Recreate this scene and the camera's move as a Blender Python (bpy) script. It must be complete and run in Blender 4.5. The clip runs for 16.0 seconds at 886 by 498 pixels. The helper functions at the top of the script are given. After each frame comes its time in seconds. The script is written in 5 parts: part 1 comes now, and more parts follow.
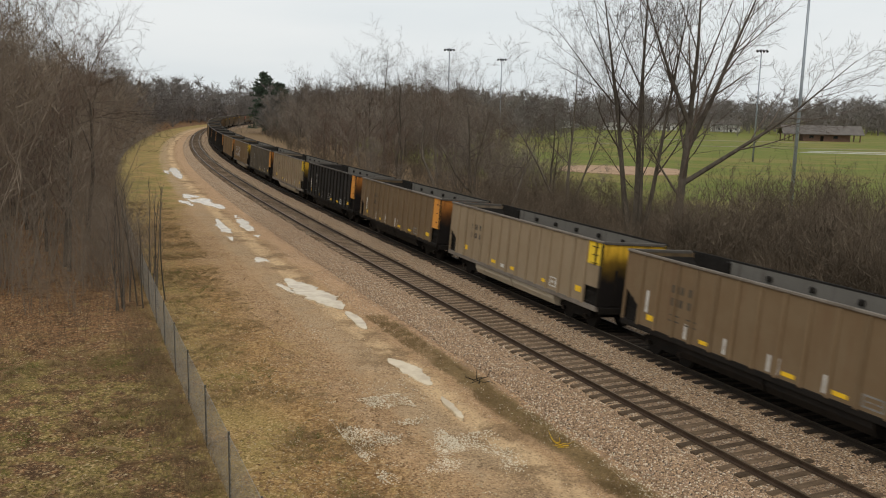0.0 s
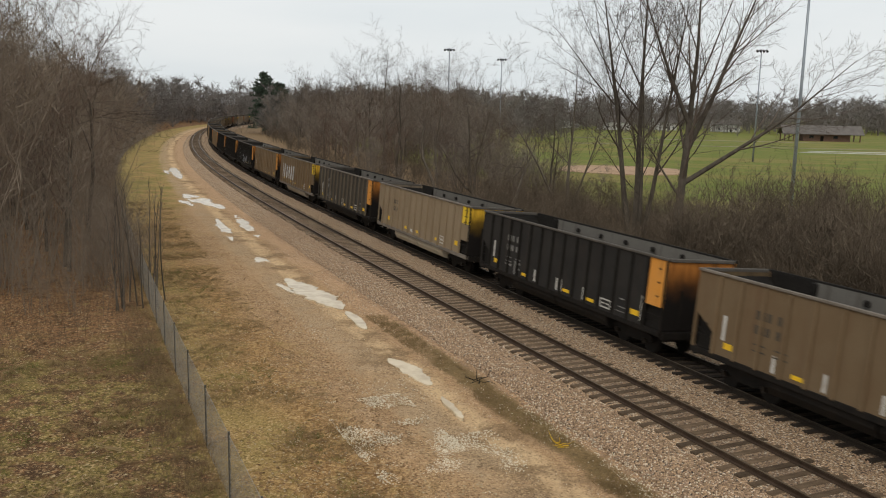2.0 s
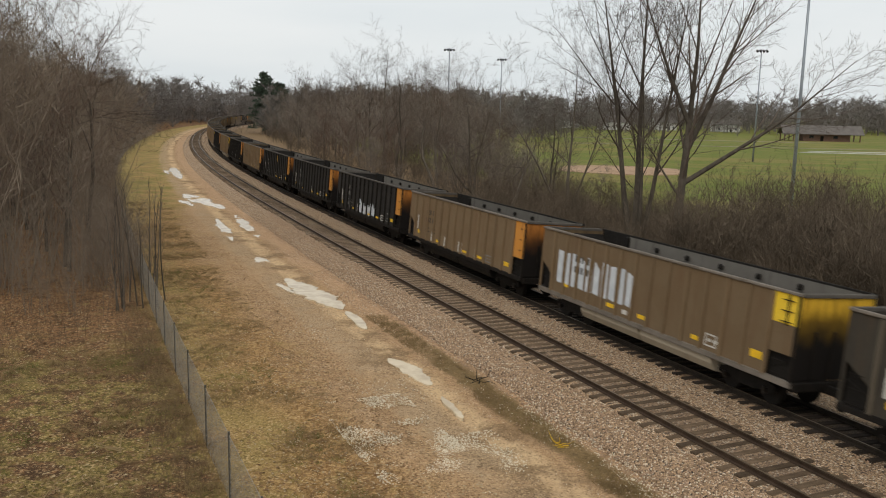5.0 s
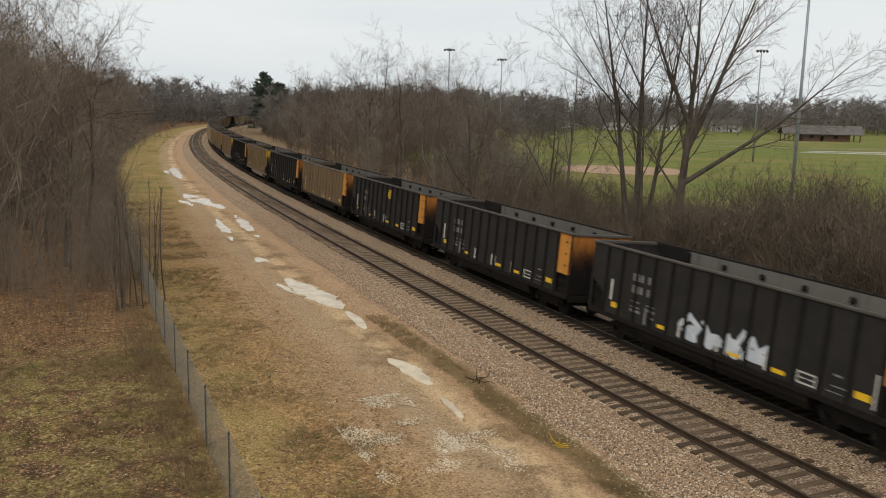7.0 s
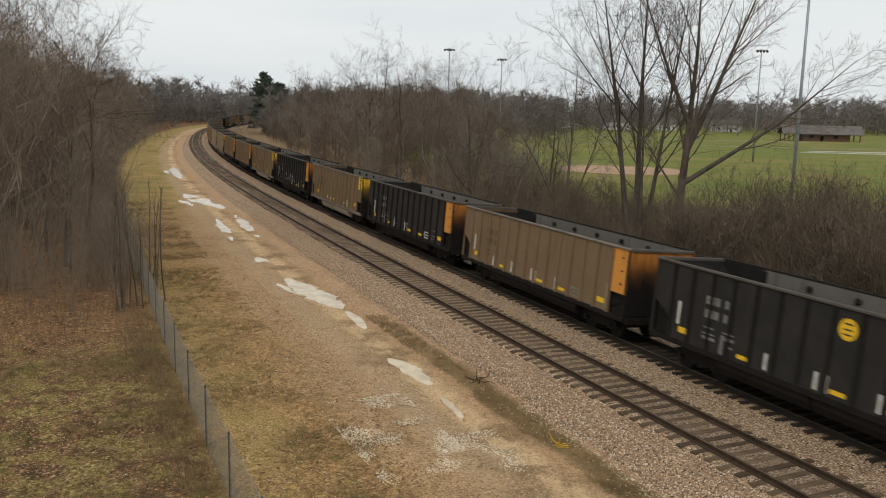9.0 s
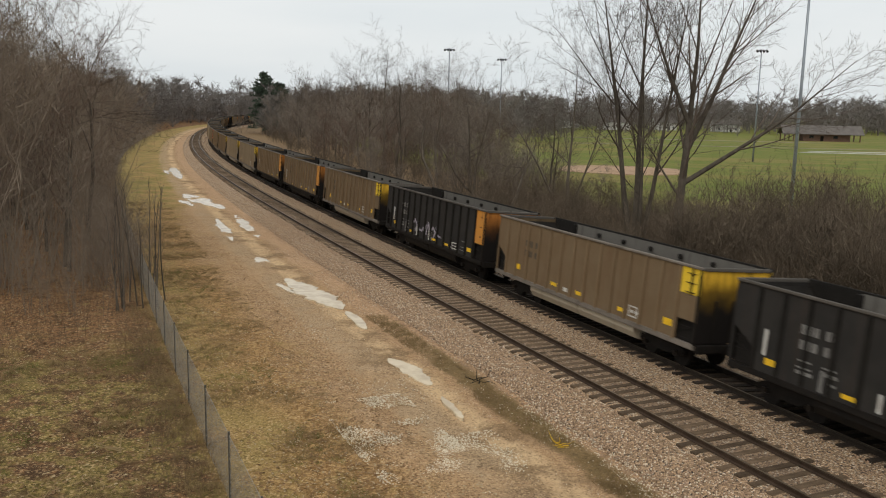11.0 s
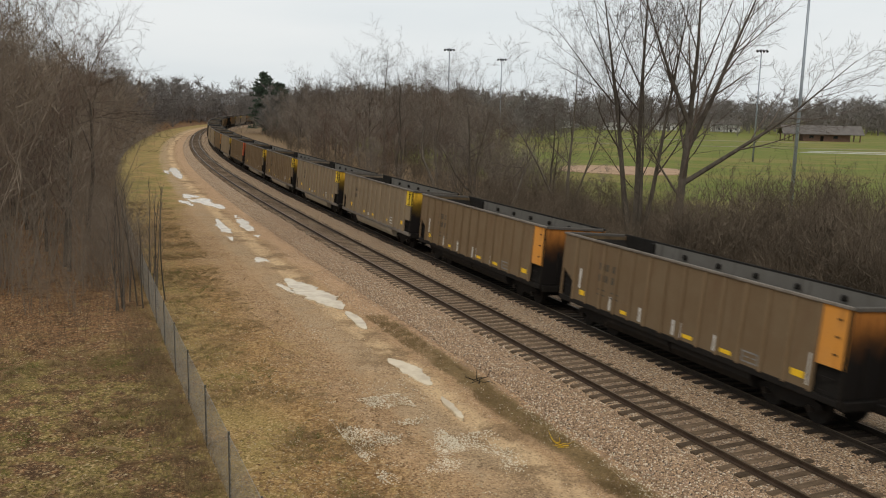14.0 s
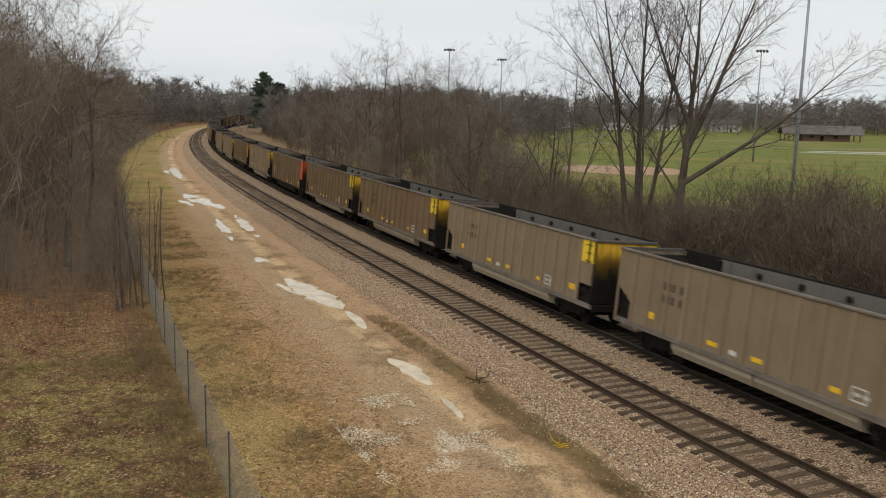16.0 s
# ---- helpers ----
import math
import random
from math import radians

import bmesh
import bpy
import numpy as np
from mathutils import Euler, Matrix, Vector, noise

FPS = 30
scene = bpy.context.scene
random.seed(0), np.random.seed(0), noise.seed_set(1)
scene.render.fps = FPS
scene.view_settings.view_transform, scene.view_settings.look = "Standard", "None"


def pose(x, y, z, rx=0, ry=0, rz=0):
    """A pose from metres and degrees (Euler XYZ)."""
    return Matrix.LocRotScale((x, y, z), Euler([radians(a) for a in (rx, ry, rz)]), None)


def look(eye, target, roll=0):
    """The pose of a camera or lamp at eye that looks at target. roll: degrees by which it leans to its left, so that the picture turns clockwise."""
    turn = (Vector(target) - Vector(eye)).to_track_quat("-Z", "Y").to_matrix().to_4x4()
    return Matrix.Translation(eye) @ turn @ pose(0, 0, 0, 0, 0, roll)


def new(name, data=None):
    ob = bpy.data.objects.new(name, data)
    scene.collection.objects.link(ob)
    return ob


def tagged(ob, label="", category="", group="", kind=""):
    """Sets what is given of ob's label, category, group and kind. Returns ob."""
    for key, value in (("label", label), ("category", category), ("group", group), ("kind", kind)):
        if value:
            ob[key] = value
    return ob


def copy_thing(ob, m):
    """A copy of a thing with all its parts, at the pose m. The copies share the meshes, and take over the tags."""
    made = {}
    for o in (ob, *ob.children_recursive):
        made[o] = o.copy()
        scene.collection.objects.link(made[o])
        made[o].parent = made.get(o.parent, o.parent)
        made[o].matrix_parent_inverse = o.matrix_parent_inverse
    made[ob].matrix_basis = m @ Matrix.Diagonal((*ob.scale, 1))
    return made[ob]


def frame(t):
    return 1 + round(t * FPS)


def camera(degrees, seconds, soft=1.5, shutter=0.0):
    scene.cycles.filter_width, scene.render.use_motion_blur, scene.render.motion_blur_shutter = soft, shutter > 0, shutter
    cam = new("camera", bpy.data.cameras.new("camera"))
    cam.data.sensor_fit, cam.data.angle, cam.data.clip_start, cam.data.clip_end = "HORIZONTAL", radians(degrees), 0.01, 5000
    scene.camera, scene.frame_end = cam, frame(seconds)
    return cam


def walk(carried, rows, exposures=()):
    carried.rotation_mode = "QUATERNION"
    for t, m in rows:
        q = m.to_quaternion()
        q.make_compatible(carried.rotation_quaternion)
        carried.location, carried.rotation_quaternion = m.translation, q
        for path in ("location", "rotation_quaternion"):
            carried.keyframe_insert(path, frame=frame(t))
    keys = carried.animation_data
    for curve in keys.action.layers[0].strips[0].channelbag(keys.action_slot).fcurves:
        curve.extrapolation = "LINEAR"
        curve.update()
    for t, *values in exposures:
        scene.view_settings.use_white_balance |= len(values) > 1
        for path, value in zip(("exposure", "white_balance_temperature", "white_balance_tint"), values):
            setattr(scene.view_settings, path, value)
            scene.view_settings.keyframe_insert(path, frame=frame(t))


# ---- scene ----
cam = camera(55.05, 16.0, soft=1.05, shutter=0.3)
EYE = (0.0, 0.0, 8.83)
LENS_POSE = look(EYE, (0.0, math.cos(0.1656), 8.83 - math.sin(0.1656)), 1.24)
walk(cam, [(0.0, LENS_POSE), (16.0, LENS_POSE)], exposures=[(0.0, 0.0), (16.0, 0.0)])

# ---------------------------------------------------------------- world and sun
SUN_EL, SUN_AZ = 48.0, 200.0
world = bpy.data.worlds.new("overcast_sky")
scene.world = world
world.use_nodes = True
wn, wl = world.node_tree.nodes, world.node_tree.links
wn.clear()
w_out = wn.new("ShaderNodeOutputWorld")
w_bg = wn.new("ShaderNodeBackground")
w_sky = wn.new("ShaderNodeTexSky")
w_sky.sky_type = "NISHITA"
w_sky.sun_disc = False
w_sky.sun_elevation, w_sky.sun_rotation = radians(SUN_EL), radians(SUN_AZ)
w_sky.dust_density, w_sky.air_density = 4.0, 1.0
w_scale = wn.new("ShaderNodeVectorMath")
w_scale.operation = "SCALE"
w_scale.inputs["Scale"].default_value = 0.055
wl.new(w_sky.outputs[0], w_scale.inputs[0])
w_co = wn.new("ShaderNodeTexCoord")
w_map = wn.new("ShaderNodeMapping")
w_map.inputs["Scale"].default_value = (1.2, 1.2, 6.0)
w_noise = wn.new("ShaderNodeTexNoise")
w_noise.inputs["Scale"].default_value = 1.6
w_noise.inputs["Detail"].default_value = 5.0
wl.new(w_co.outputs["Generated"], w_map.inputs[0])
wl.new(w_map.outputs[0], w_noise.inputs["Vector"])
w_ramp = wn.new("ShaderNodeValToRGB")
w_ramp.color_ramp.elements[0].position, w_ramp.color_ramp.elements[1].position = 0.3, 0.7
w_ramp.color_ramp.elements[0].color = (0.83, 0.89, 0.915, 1)
w_ramp.color_ramp.elements[1].color = (0.97, 0.995, 0.995, 1)
wl.new(w_noise.outputs[0], w_ramp.inputs[0])
w_mix = wn.new("ShaderNodeMix")
w_mix.data_type = "RGBA"
w_mix.inputs[0].default_value = 0.82
wl.new(w_scale.outputs[0], w_mix.inputs[6])
wl.new(w_ramp.outputs[0], w_mix.inputs[7])
wl.new(w_mix.outputs[2], w_bg.inputs[0])
w_bg.inputs[1].default_value = 1.0
wl.new(w_bg.outputs[0], w_out.inputs[0])

sun = new("sun", bpy.data.lights.new("sun", "SUN"))
sun.data.energy, sun.data.angle, sun.data.color = 1.2, radians(25), (1.0, 0.95, 0.87)
sun.matrix_world = look((0, 0, 60), (0 - 60 * math.sin(radians(SUN_AZ)) / math.tan(radians(SUN_EL)), -60 * math.cos(radians(SUN_AZ)) / math.tan(radians(SUN_EL)), 0))

# ---------------------------------------------------------------- the line of the railway
# s runs along the far track away from the bridge, d is metres to its left
CURVE_S = [-400, -10, 30, 80, 130, 180, 230, 270, 320, 800]
CURVE_K = [0.0, -0.0009, -0.00044, -0.00077, -0.00101, -0.00081, -0.00056, -0.00148, -0.00161, -0.00162]
TRACK_GAP = 4.356
RS = np.arange(-420.0, 800.5, 0.5)
_k = np.interp(RS, CURVE_S, CURVE_K)
_i0 = int(420 / 0.5)
_c = np.cumsum(_k) * 0.5
RTH = 1.99985 + _c - _c[_i0]
RX = np.cumsum(np.cos(RTH)) * 0.5
RY = np.cumsum(np.sin(RTH)) * 0.5
RX, RY = RX - RX[_i0] + 14.745, RY - RY[_i0] + 17.867


def at(s, d=0.0, z=0.0):
    """World place of line position s, offset d, height z."""
    x, y, th = np.interp(s, RS, RX), np.interp(s, RS, RY), np.interp(s, RS, RTH)
    return Vector((x - math.sin(th) * d, y + math.cos(th) * d, z))


# the far track is banked into the bend
CANT, CANT_D, CANT_Z = radians(4.5), 0.193, -0.117


def canted(d, z):
    """Offset and height of a place given square to the banked track."""
    return CANT_D + d * math.cos(CANT) - z * math.sin(CANT), CANT_Z + z * math.cos(CANT) + d * math.sin(CANT)


def heading(s):
    return float(np.interp(s, RS, RTH))


def to_sd(X, Y):
    """Line coordinates of arrays of world places."""
    X, Y = np.asarray(X, float).ravel(), np.asarray(Y, float).ravel()
    keep = np.arange(560, len(RS), 8)
    S, D = np.empty_like(X), np.empty_like(X)
    for a in range(0, len(X), 4000):
        b = slice(a, a + 4000)
        i = keep[((X[b, None] - RX[keep]) ** 2 + (Y[b, None] - RY[keep]) ** 2).argmin(1)]
        dx, dy = X[b] - RX[i], Y[b] - RY[i]
        S[b] = RS[i] + dx * np.cos(RTH[i]) + dy * np.sin(RTH[i])
        D[b] = -dx * np.sin(RTH[i]) + dy * np.cos(RTH[i])
    return S, D


def ground_z(d):
    return np.interp(d, [-60, -14, -4.5, 40], [-1.5, -1.45, -0.8, -0.8])


# ---------------------------------------------------------------- small mesh helpers
def box(bm, x0, x1, y0, y1, z0, z1, bevel=0.0):
    made = bmesh.ops.create_cube(bm, size=1.0, matrix=Matrix.LocRotScale(((x0 + x1) / 2, (y0 + y1) / 2, (z0 + z1) / 2), None, (abs(x1 - x0), abs(y1 - y0), abs(z1 - z0))))
    if bevel:
        edges = {e for v in made["verts"] for e in v.link_edges}
        bmesh.ops.bevel(bm, geom=list(edges), offset=bevel, segments=1, affect="EDGES")
    return bm


def cyl(bm, r, depth, m, n=12, r2=None):
    bmesh.ops.create_cone(bm, cap_ends=True, segments=n, radius1=r, radius2=r if r2 is None else r2, depth=depth, matrix=m)
    return bm


def bar(bm, a, b, r, n=6, r2=None):
    a, b = Vector(a), Vector(b)
    q = (b - a).to_track_quat("Z", "Y")
    return cyl(bm, r, (b - a).length, Matrix.LocRotScale((a + b) / 2, q, None), n, r2)


def slab(bm, pts, y0, y1):
    """A plate: an outline in x, z given thickness from y0 to y1."""
    f = [bm.verts.new((x, y0, z)) for x, z in pts]
    b = [bm.verts.new((x, y1, z)) for x, z in pts]
    bm.faces.new(f)
    bm.faces.new(list(reversed(b)))
    n = len(pts)
    for i in range(n):
        bm.faces.new((f[i], b[i], b[(i + 1) % n], f[(i + 1) % n]))
    return bm


def mesh_of(name, bm, material=None, smooth=False):
    bmesh.ops.recalc_face_normals(bm, faces=bm.faces)
    me = bpy.data.meshes.new(name)
    bm.to_mesh(me)
    bm.free()
    if material:
        me.materials.append(material)
    if smooth:
        me.polygons.foreach_set("use_smooth", [True] * len(me.polygons))
    return me


def part(name, bm, material, parent, label="", m=None, smooth=False):
    """Links a bmesh (or a ready mesh) as one object under its thing."""
    me = bm if isinstance(bm, bpy.types.Mesh) else mesh_of(name, bm, material, smooth)
    ob = new(name, me)
    ob.parent = parent
    if m is not None:
        ob.matrix_basis = m
    if label:
        tagged(ob, label)
    return ob


def raw(name, verts, faces, material):
    me = bpy.data.meshes.new(name)
    me.from_pydata(verts, [], faces)
    me.materials.append(material)
    me.update()
    return me


def empty(name, m=None, **tags):
    ob = new(name)
    ob.empty_display_size = 0.3
    if m is not None:
        ob.matrix_basis = m
    return tagged(ob, **tags)


def sweep(profile, s0, s1, step, d_of=0.0):
    """Vertices and faces of a d, z profile carried along the line."""
    ss = np.arange(s0, s1 + step / 2, step)
    V, F, n = [], [], len(profile)
    for s in ss:
        for d, z in profile:
            V.append(tuple(at(s, d_of + d, z)))
    for i in range(len(ss) - 1):
        for j in range(n - 1):
            a = i * n + j
            F.append((a, a + 1, a + n + 1, a + n))
    return V, F


# ---------------------------------------------------------------- materials
def nodes_of(name):
    m = bpy.data.materials.new(name)
    m.use_nodes = True
    return m, m.node_tree.nodes, m.node_tree.links, m.node_tree.nodes["Principled BSDF"]


def feed(links, socket, value):
    if isinstance(value, bpy.types.NodeSocket):
        links.new(value, socket)
    elif isinstance(value, (tuple, list)) and len(value) == 3 and socket.type == "RGBA":
        socket.default_value = (*value, 1)
    else:
        socket.default_value = value


def n_math(nt, op, a, b=0.0, clamp=False):
    n = nt.nodes.new("ShaderNodeMath")
    n.operation, n.use_clamp = op, clamp
    feed(nt.links, n.inputs[0], a)
    feed(nt.links, n.inputs[1], b)
    return n.outputs[0]


def n_mix(nt, fac, a, b, blend="MIX"):
    n = nt.nodes.new("ShaderNodeMix")
    n.data_type, n.blend_type = "RGBA", blend
    feed(nt.links, n.inputs[0], fac)
    feed(nt.links, n.inputs[6], a)
    feed(nt.links, n.inputs[7], b)
    return n.outputs[2]


def n_noise(nt, scale, detail=4.0, rough=0.55, vec=None):
    n = nt.nodes.new("ShaderNodeTexNoise")
    n.inputs["Scale"].default_value, n.inputs["Detail"].default_value, n.inputs["Roughness"].default_value = scale, detail, rough
    if vec is not None:
        nt.links.new(vec, n.inputs["Vector"])
    return n.outputs[0]


def n_range(nt, v, a, b, lo=0.0, hi=1.0):
    n = nt.nodes.new("ShaderNodeMapRange")
    n.interpolation_type = "SMOOTHSTEP"
    feed(nt.links, n.inputs[0], v)
    for i, x in enumerate((a, b, lo, hi)):
        n.inputs[1 + i].default_value = x
    return n.outputs[0]


def n_place(nt, stretch=(1, 1, 1), kind="Object"):
    c = nt.nodes.new("ShaderNodeTexCoord")
    m = nt.nodes.new("ShaderNodeMapping")
    m.inputs["Scale"].default_value = stretch
    nt.links.new(c.outputs[kind], m.inputs[0])
    return m.outputs[0]


def n_bump(nt, bsdf, height, strength, distance=0.02):
    b = nt.nodes.new("ShaderNodeBump")
    b.inputs["Strength"].default_value, b.inputs["Distance"].default_value = strength, distance
    nt.links.new(height, b.inputs["Height"])
    nt.links.new(b.outputs[0], bsdf.inputs["Normal"])


def surf(name, a, b, scale=2.0, fine=30.0, rough=0.8, bump=0.25, metal=0.0, stretch=(1, 1, 1), vary=0.0, spread=0.25, kind="Object"):
    """A worn surface between two colours at two scales of grain."""
    m, nn, ll, bs = nodes_of(name)
    nt = m.node_tree
    p = n_place(nt, stretch, kind)
    big = n_range(nt, n_noise(nt, scale, 5.0, 0.6, p), 0.5 - spread, 0.5 + spread)
    small = n_noise(nt, fine, 3.0, 0.6, p)
    col = n_mix(nt, big, a, b)
    col = n_mix(nt, n_math(nt, "MULTIPLY", n_range(nt, small, 0.35, 0.7), 0.35), col, tuple(x * 0.55 for x in a))
    if vary:
        info = nn.new("ShaderNodeObjectInfo")
        hs = nn.new("ShaderNodeHueSaturation")
        ll.new(n_math(nt, "ADD", n_math(nt, "MULTIPLY", info.outputs["Random"], 2 * vary), 1 - vary), hs.inputs["Value"])
        ll.new(col, hs.inputs["Color"])
        col = hs.outputs[0]
    ll.new(col, bs.inputs["Base Color"])
    feed(ll, bs.inputs["Roughness"], n_range(nt, small, 0.2, 0.8, max(0.05, rough - 0.12), min(1.0, rough + 0.12)))
    bs.inputs["Metallic"].default_value = metal
    bs.inputs["Specular IOR Level"].default_value = 0.14
    if bump:
        n_bump(nt, bs, small, bump)
    return m


def painted_steel(name, paint, rust, dust, edge=0.5):
    """Weathered paint on a wagon: runs of rust down the sheet, coal dust, faded blotches."""
    m, nn, ll, bs = nodes_of(name)
    nt = m.node_tree
    p = n_place(nt)
    runs = n_noise(nt, 2.2, 5.0, 0.65, n_place(nt, (1.6, 1.6, 0.18)))
    blot = n_noise(nt, 0.7, 6.0, 0.65, p)
    grit = n_noise(nt, 26.0, 3.0, 0.7, p)
    col = n_mix(nt, n_range(nt, blot, 0.35, 0.68), paint, tuple(0.6 * x + 0.4 * y for x, y in zip(paint, dust)))
    col = n_mix(nt, n_math(nt, "MULTIPLY", n_range(nt, runs, 0.52, 0.75), edge), col, rust)
    col = n_mix(nt, n_math(nt, "MULTIPLY", n_range(nt, grit, 0.5, 0.75), 0.35), col, tuple(0.5 * x for x in paint))
    info = nn.new("ShaderNodeObjectInfo")
    hs = nn.new("ShaderNodeHueSaturation")
    ll.new(n_math(nt, "ADD", n_math(nt, "MULTIPLY", info.outputs["Random"], 0.2), 0.9), hs.inputs["Value"])
    ll.new(col, hs.inputs["Color"])
    ll.new(hs.outputs[0], bs.inputs["Base Color"])
    bs.inputs["Roughness"].default_value = 0.72
    bs.inputs["Specular IOR Level"].default_value = 0.14
    n_bump(nt, bs, grit, 0.15)
    return m


M_BROWN = painted_steel("brown_wagon_paint", (0.150, 0.100, 0.055), (0.12, 0.06, 0.03), (0.19, 0.14, 0.085))
M_TAN = painted_steel("tan_wagon_paint", (0.215, 0.160, 0.100), (0.13, 0.085, 0.05), (0.265, 0.205, 0.137), 0.45)
M_BLACK = painted_steel("black_wagon_paint", (0.022, 0.020, 0.018), (0.05, 0.032, 0.022), (0.045, 0.04, 0.034), 0.35)
M_GREY = painted_steel("weathered_wagon_paint", (0.042, 0.036, 0.028), (0.10, 0.058, 0.03), (0.075, 0.064, 0.048), 0.55)
M_ORANGE = painted_steel("orange_end_paint", (0.56, 0.235, 0.04), (0.16, 0.07, 0.025), (0.48, 0.235, 0.075), 0.6)
M_YELLOW = painted_steel("yellow_end_paint", (0.72, 0.48, 0.03), (0.35, 0.18, 0.03), (0.62, 0.44, 0.08), 0.3)
M_RED = painted_steel("red_end_paint", (0.62, 0.10, 0.03), (0.3, 0.08, 0.03), (0.5, 0.16, 0.07), 0.3)
M_INNER = painted_steel("scoured_inner_steel", (0.125, 0.114, 0.099), (0.045, 0.037, 0.030), (0.165, 0.153, 0.135), 0.75)
# coal dust, and shade put into the colour at wagon ends and bays
M_DUSTSHADE = surf("coal_dust_and_shade_steel", (0.011, 0.0095, 0.008), (0.020, 0.017, 0.014), 2.0, 20.0, 0.9, 0.2)
M_UNDER = surf("greasy_black_steel", (0.008, 0.007, 0.006), (0.017, 0.013, 0.010), 3.0, 25.0, 0.7, 0.2)
M_RIM = surf("worn_top_chord", (0.20, 0.17, 0.14), (0.12, 0.10, 0.08), 1.5, 25.0, 0.7, 0.15)
M_DARKRIM = surf("dark_top_chord", (0.075, 0.066, 0.056), (0.11, 0.095, 0.08), 1.5, 25.0, 0.7, 0.15)
M_WHITE = surf("reflective_white_strip", (0.62, 0.60, 0.55), (0.45, 0.42, 0.37), 4.0, 40.0, 0.5, 0.0)
M_MARK = surf("reflective_yellow_strip", (0.82, 0.50, 0.02), (0.66, 0.40, 0.03), 4.0, 40.0, 0.45, 0.0)
M_DIMWHITE = surf("faded_white_stencil", (0.24, 0.23, 0.21), (0.14, 0.13, 0.12), 3.0, 40.0, 0.7, 0.0)
M_DIMBLACK = surf("faded_black_stencil", (0.055, 0.046, 0.036), (0.085, 0.07, 0.05), 3.0, 40.0, 0.7, 0.0)
M_SPRAY = surf("white_spray_paint", (0.62, 0.64, 0.66), (0.42, 0.45, 0.48), 2.0, 30.0, 0.6, 0.0)
M_SPRAY_PINK = surf("pale_pink_spray_paint", (0.40, 0.355, 0.39), (0.22, 0.195, 0.23), 2.0, 30.0, 0.6, 0.0)
M_WHEEL = surf("worn_bearing_cap", (0.06, 0.052, 0.045), (0.035, 0.03, 0.026), 6.0, 30.0, 0.35, 0.1, 0.8)
M_RAIL = surf("rusty_rail_steel", (0.046, 0.030, 0.020), (0.080, 0.052, 0.035), 3.0, 30.0, 0.6, 0.2, 0.3)
# far track: rail colour holds the shade under the train; ties darker too
M_SHADERAIL = surf("shade_dark_rail_steel", (0.022, 0.017, 0.013), (0.040, 0.030, 0.022), 3.0, 30.0, 0.6, 0.2, 0.2)
M_DARKTIE = surf("dark_tie_wood", (0.022, 0.016, 0.012), (0.050, 0.037, 0.027), 2.0, 18.0, 0.9, 0.4, 0.0, (6, 1, 6), 0.3)
M_POST = surf("weathered_fence_post", (0.080, 0.072, 0.060), (0.12, 0.108, 0.09), 3.0, 30.0, 0.6, 0.05, 0.3)
M_RAILTOP = surf("worn_rail_head", (0.23, 0.170, 0.11), (0.13, 0.095, 0.062), 1.0, 30.0, 0.38, 0.05, 0.7)
M_TIE = surf("creosoted_tie_wood", (0.078, 0.051, 0.030), (0.150, 0.103, 0.064), 2.0, 18.0, 0.9, 0.5, 0.0, (6, 1, 6), 0.35)
M_STONE = surf("pink_grey_ballast_stone", (0.50, 0.34, 0.22), (0.23, 0.155, 0.104), 9.0, 40.0, 0.9, 0.3)
M_PALE_STONE = surf("pale_limestone_chip", (0.80, 0.70, 0.53), (0.58, 0.48, 0.34), 9.0, 40.0, 0.9, 0.3)
M_BARK = surf("grey_brown_bark", (0.074, 0.060, 0.045), (0.135, 0.113, 0.088), 2.5, 14.0, 0.95, 0.5, 0.0, (1, 1, 0.35), 0.25)
M_TWIG = surf("bare_twig_bark", (0.080, 0.061, 0.047), (0.130, 0.102, 0.079), 0.25, 6.0, 0.95, 0.0, 0.0, (1, 1, 1), 0.25)
M_RED_TWIG = surf("reddish_twig_bark", (0.118, 0.078, 0.057), (0.165, 0.118, 0.090), 0.25, 6.0, 0.95, 0.0, 0.0, (1, 1, 1), 0.2)
M_BRUSH_DARK = surf("dark_thicket_bark", (0.064, 0.049, 0.034), (0.172, 0.132, 0.093), 0.45, 4.0, 0.95, 0.0)
M_RIB = painted_steel("dusty_rib_paint", (0.105, 0.086, 0.062), (0.12, 0.07, 0.04), (0.14, 0.115, 0.085), 0.4)
M_WEED = surf("dead_weed_stalk", (0.140, 0.092, 0.054), (0.240, 0.165, 0.098), 0.4, 6.0, 0.95, 0.0)
M_BRUSH = surf("thicket_stem_bark", (0.180, 0.138, 0.102), (0.250, 0.198, 0.148), 0.12, 4.0, 0.95, 0.0)
M_BRUSH_GREY = surf("grey_thicket_bark", (0.165, 0.132, 0.104), (0.235, 0.195, 0.158), 0.12, 4.0, 0.95, 0.0)
# distance haze is put into this bark: lighter and greyer than near twigs
M_FAR = surf("hazed_wood_bark", (0.165, 0.145, 0.130), (0.205, 0.183, 0.166), 0.04, 1.0, 1.0, 0.0)
M_NEEDLE = surf("dark_pine_needle", (0.050, 0.072, 0.050), (0.085, 0.108, 0.074), 0.4, 6.0, 0.9, 0.0)
M_GALV = surf("galvanised_fence_steel", (0.36, 0.335, 0.295), (0.27, 0.25, 0.215), 3.0, 30.0, 0.6, 0.05, 0.3)
M_POLE = surf("galvanised_lamp_pole", (0.26, 0.29, 0.32), (0.34, 0.36, 0.38), 0.6, 20.0, 0.5, 0.05, 0.4)
M_DRYGRASS = surf("dead_grass_blade", (0.30, 0.215, 0.105), (0.20, 0.135, 0.065), 0.5, 8.0, 0.95, 0.0)
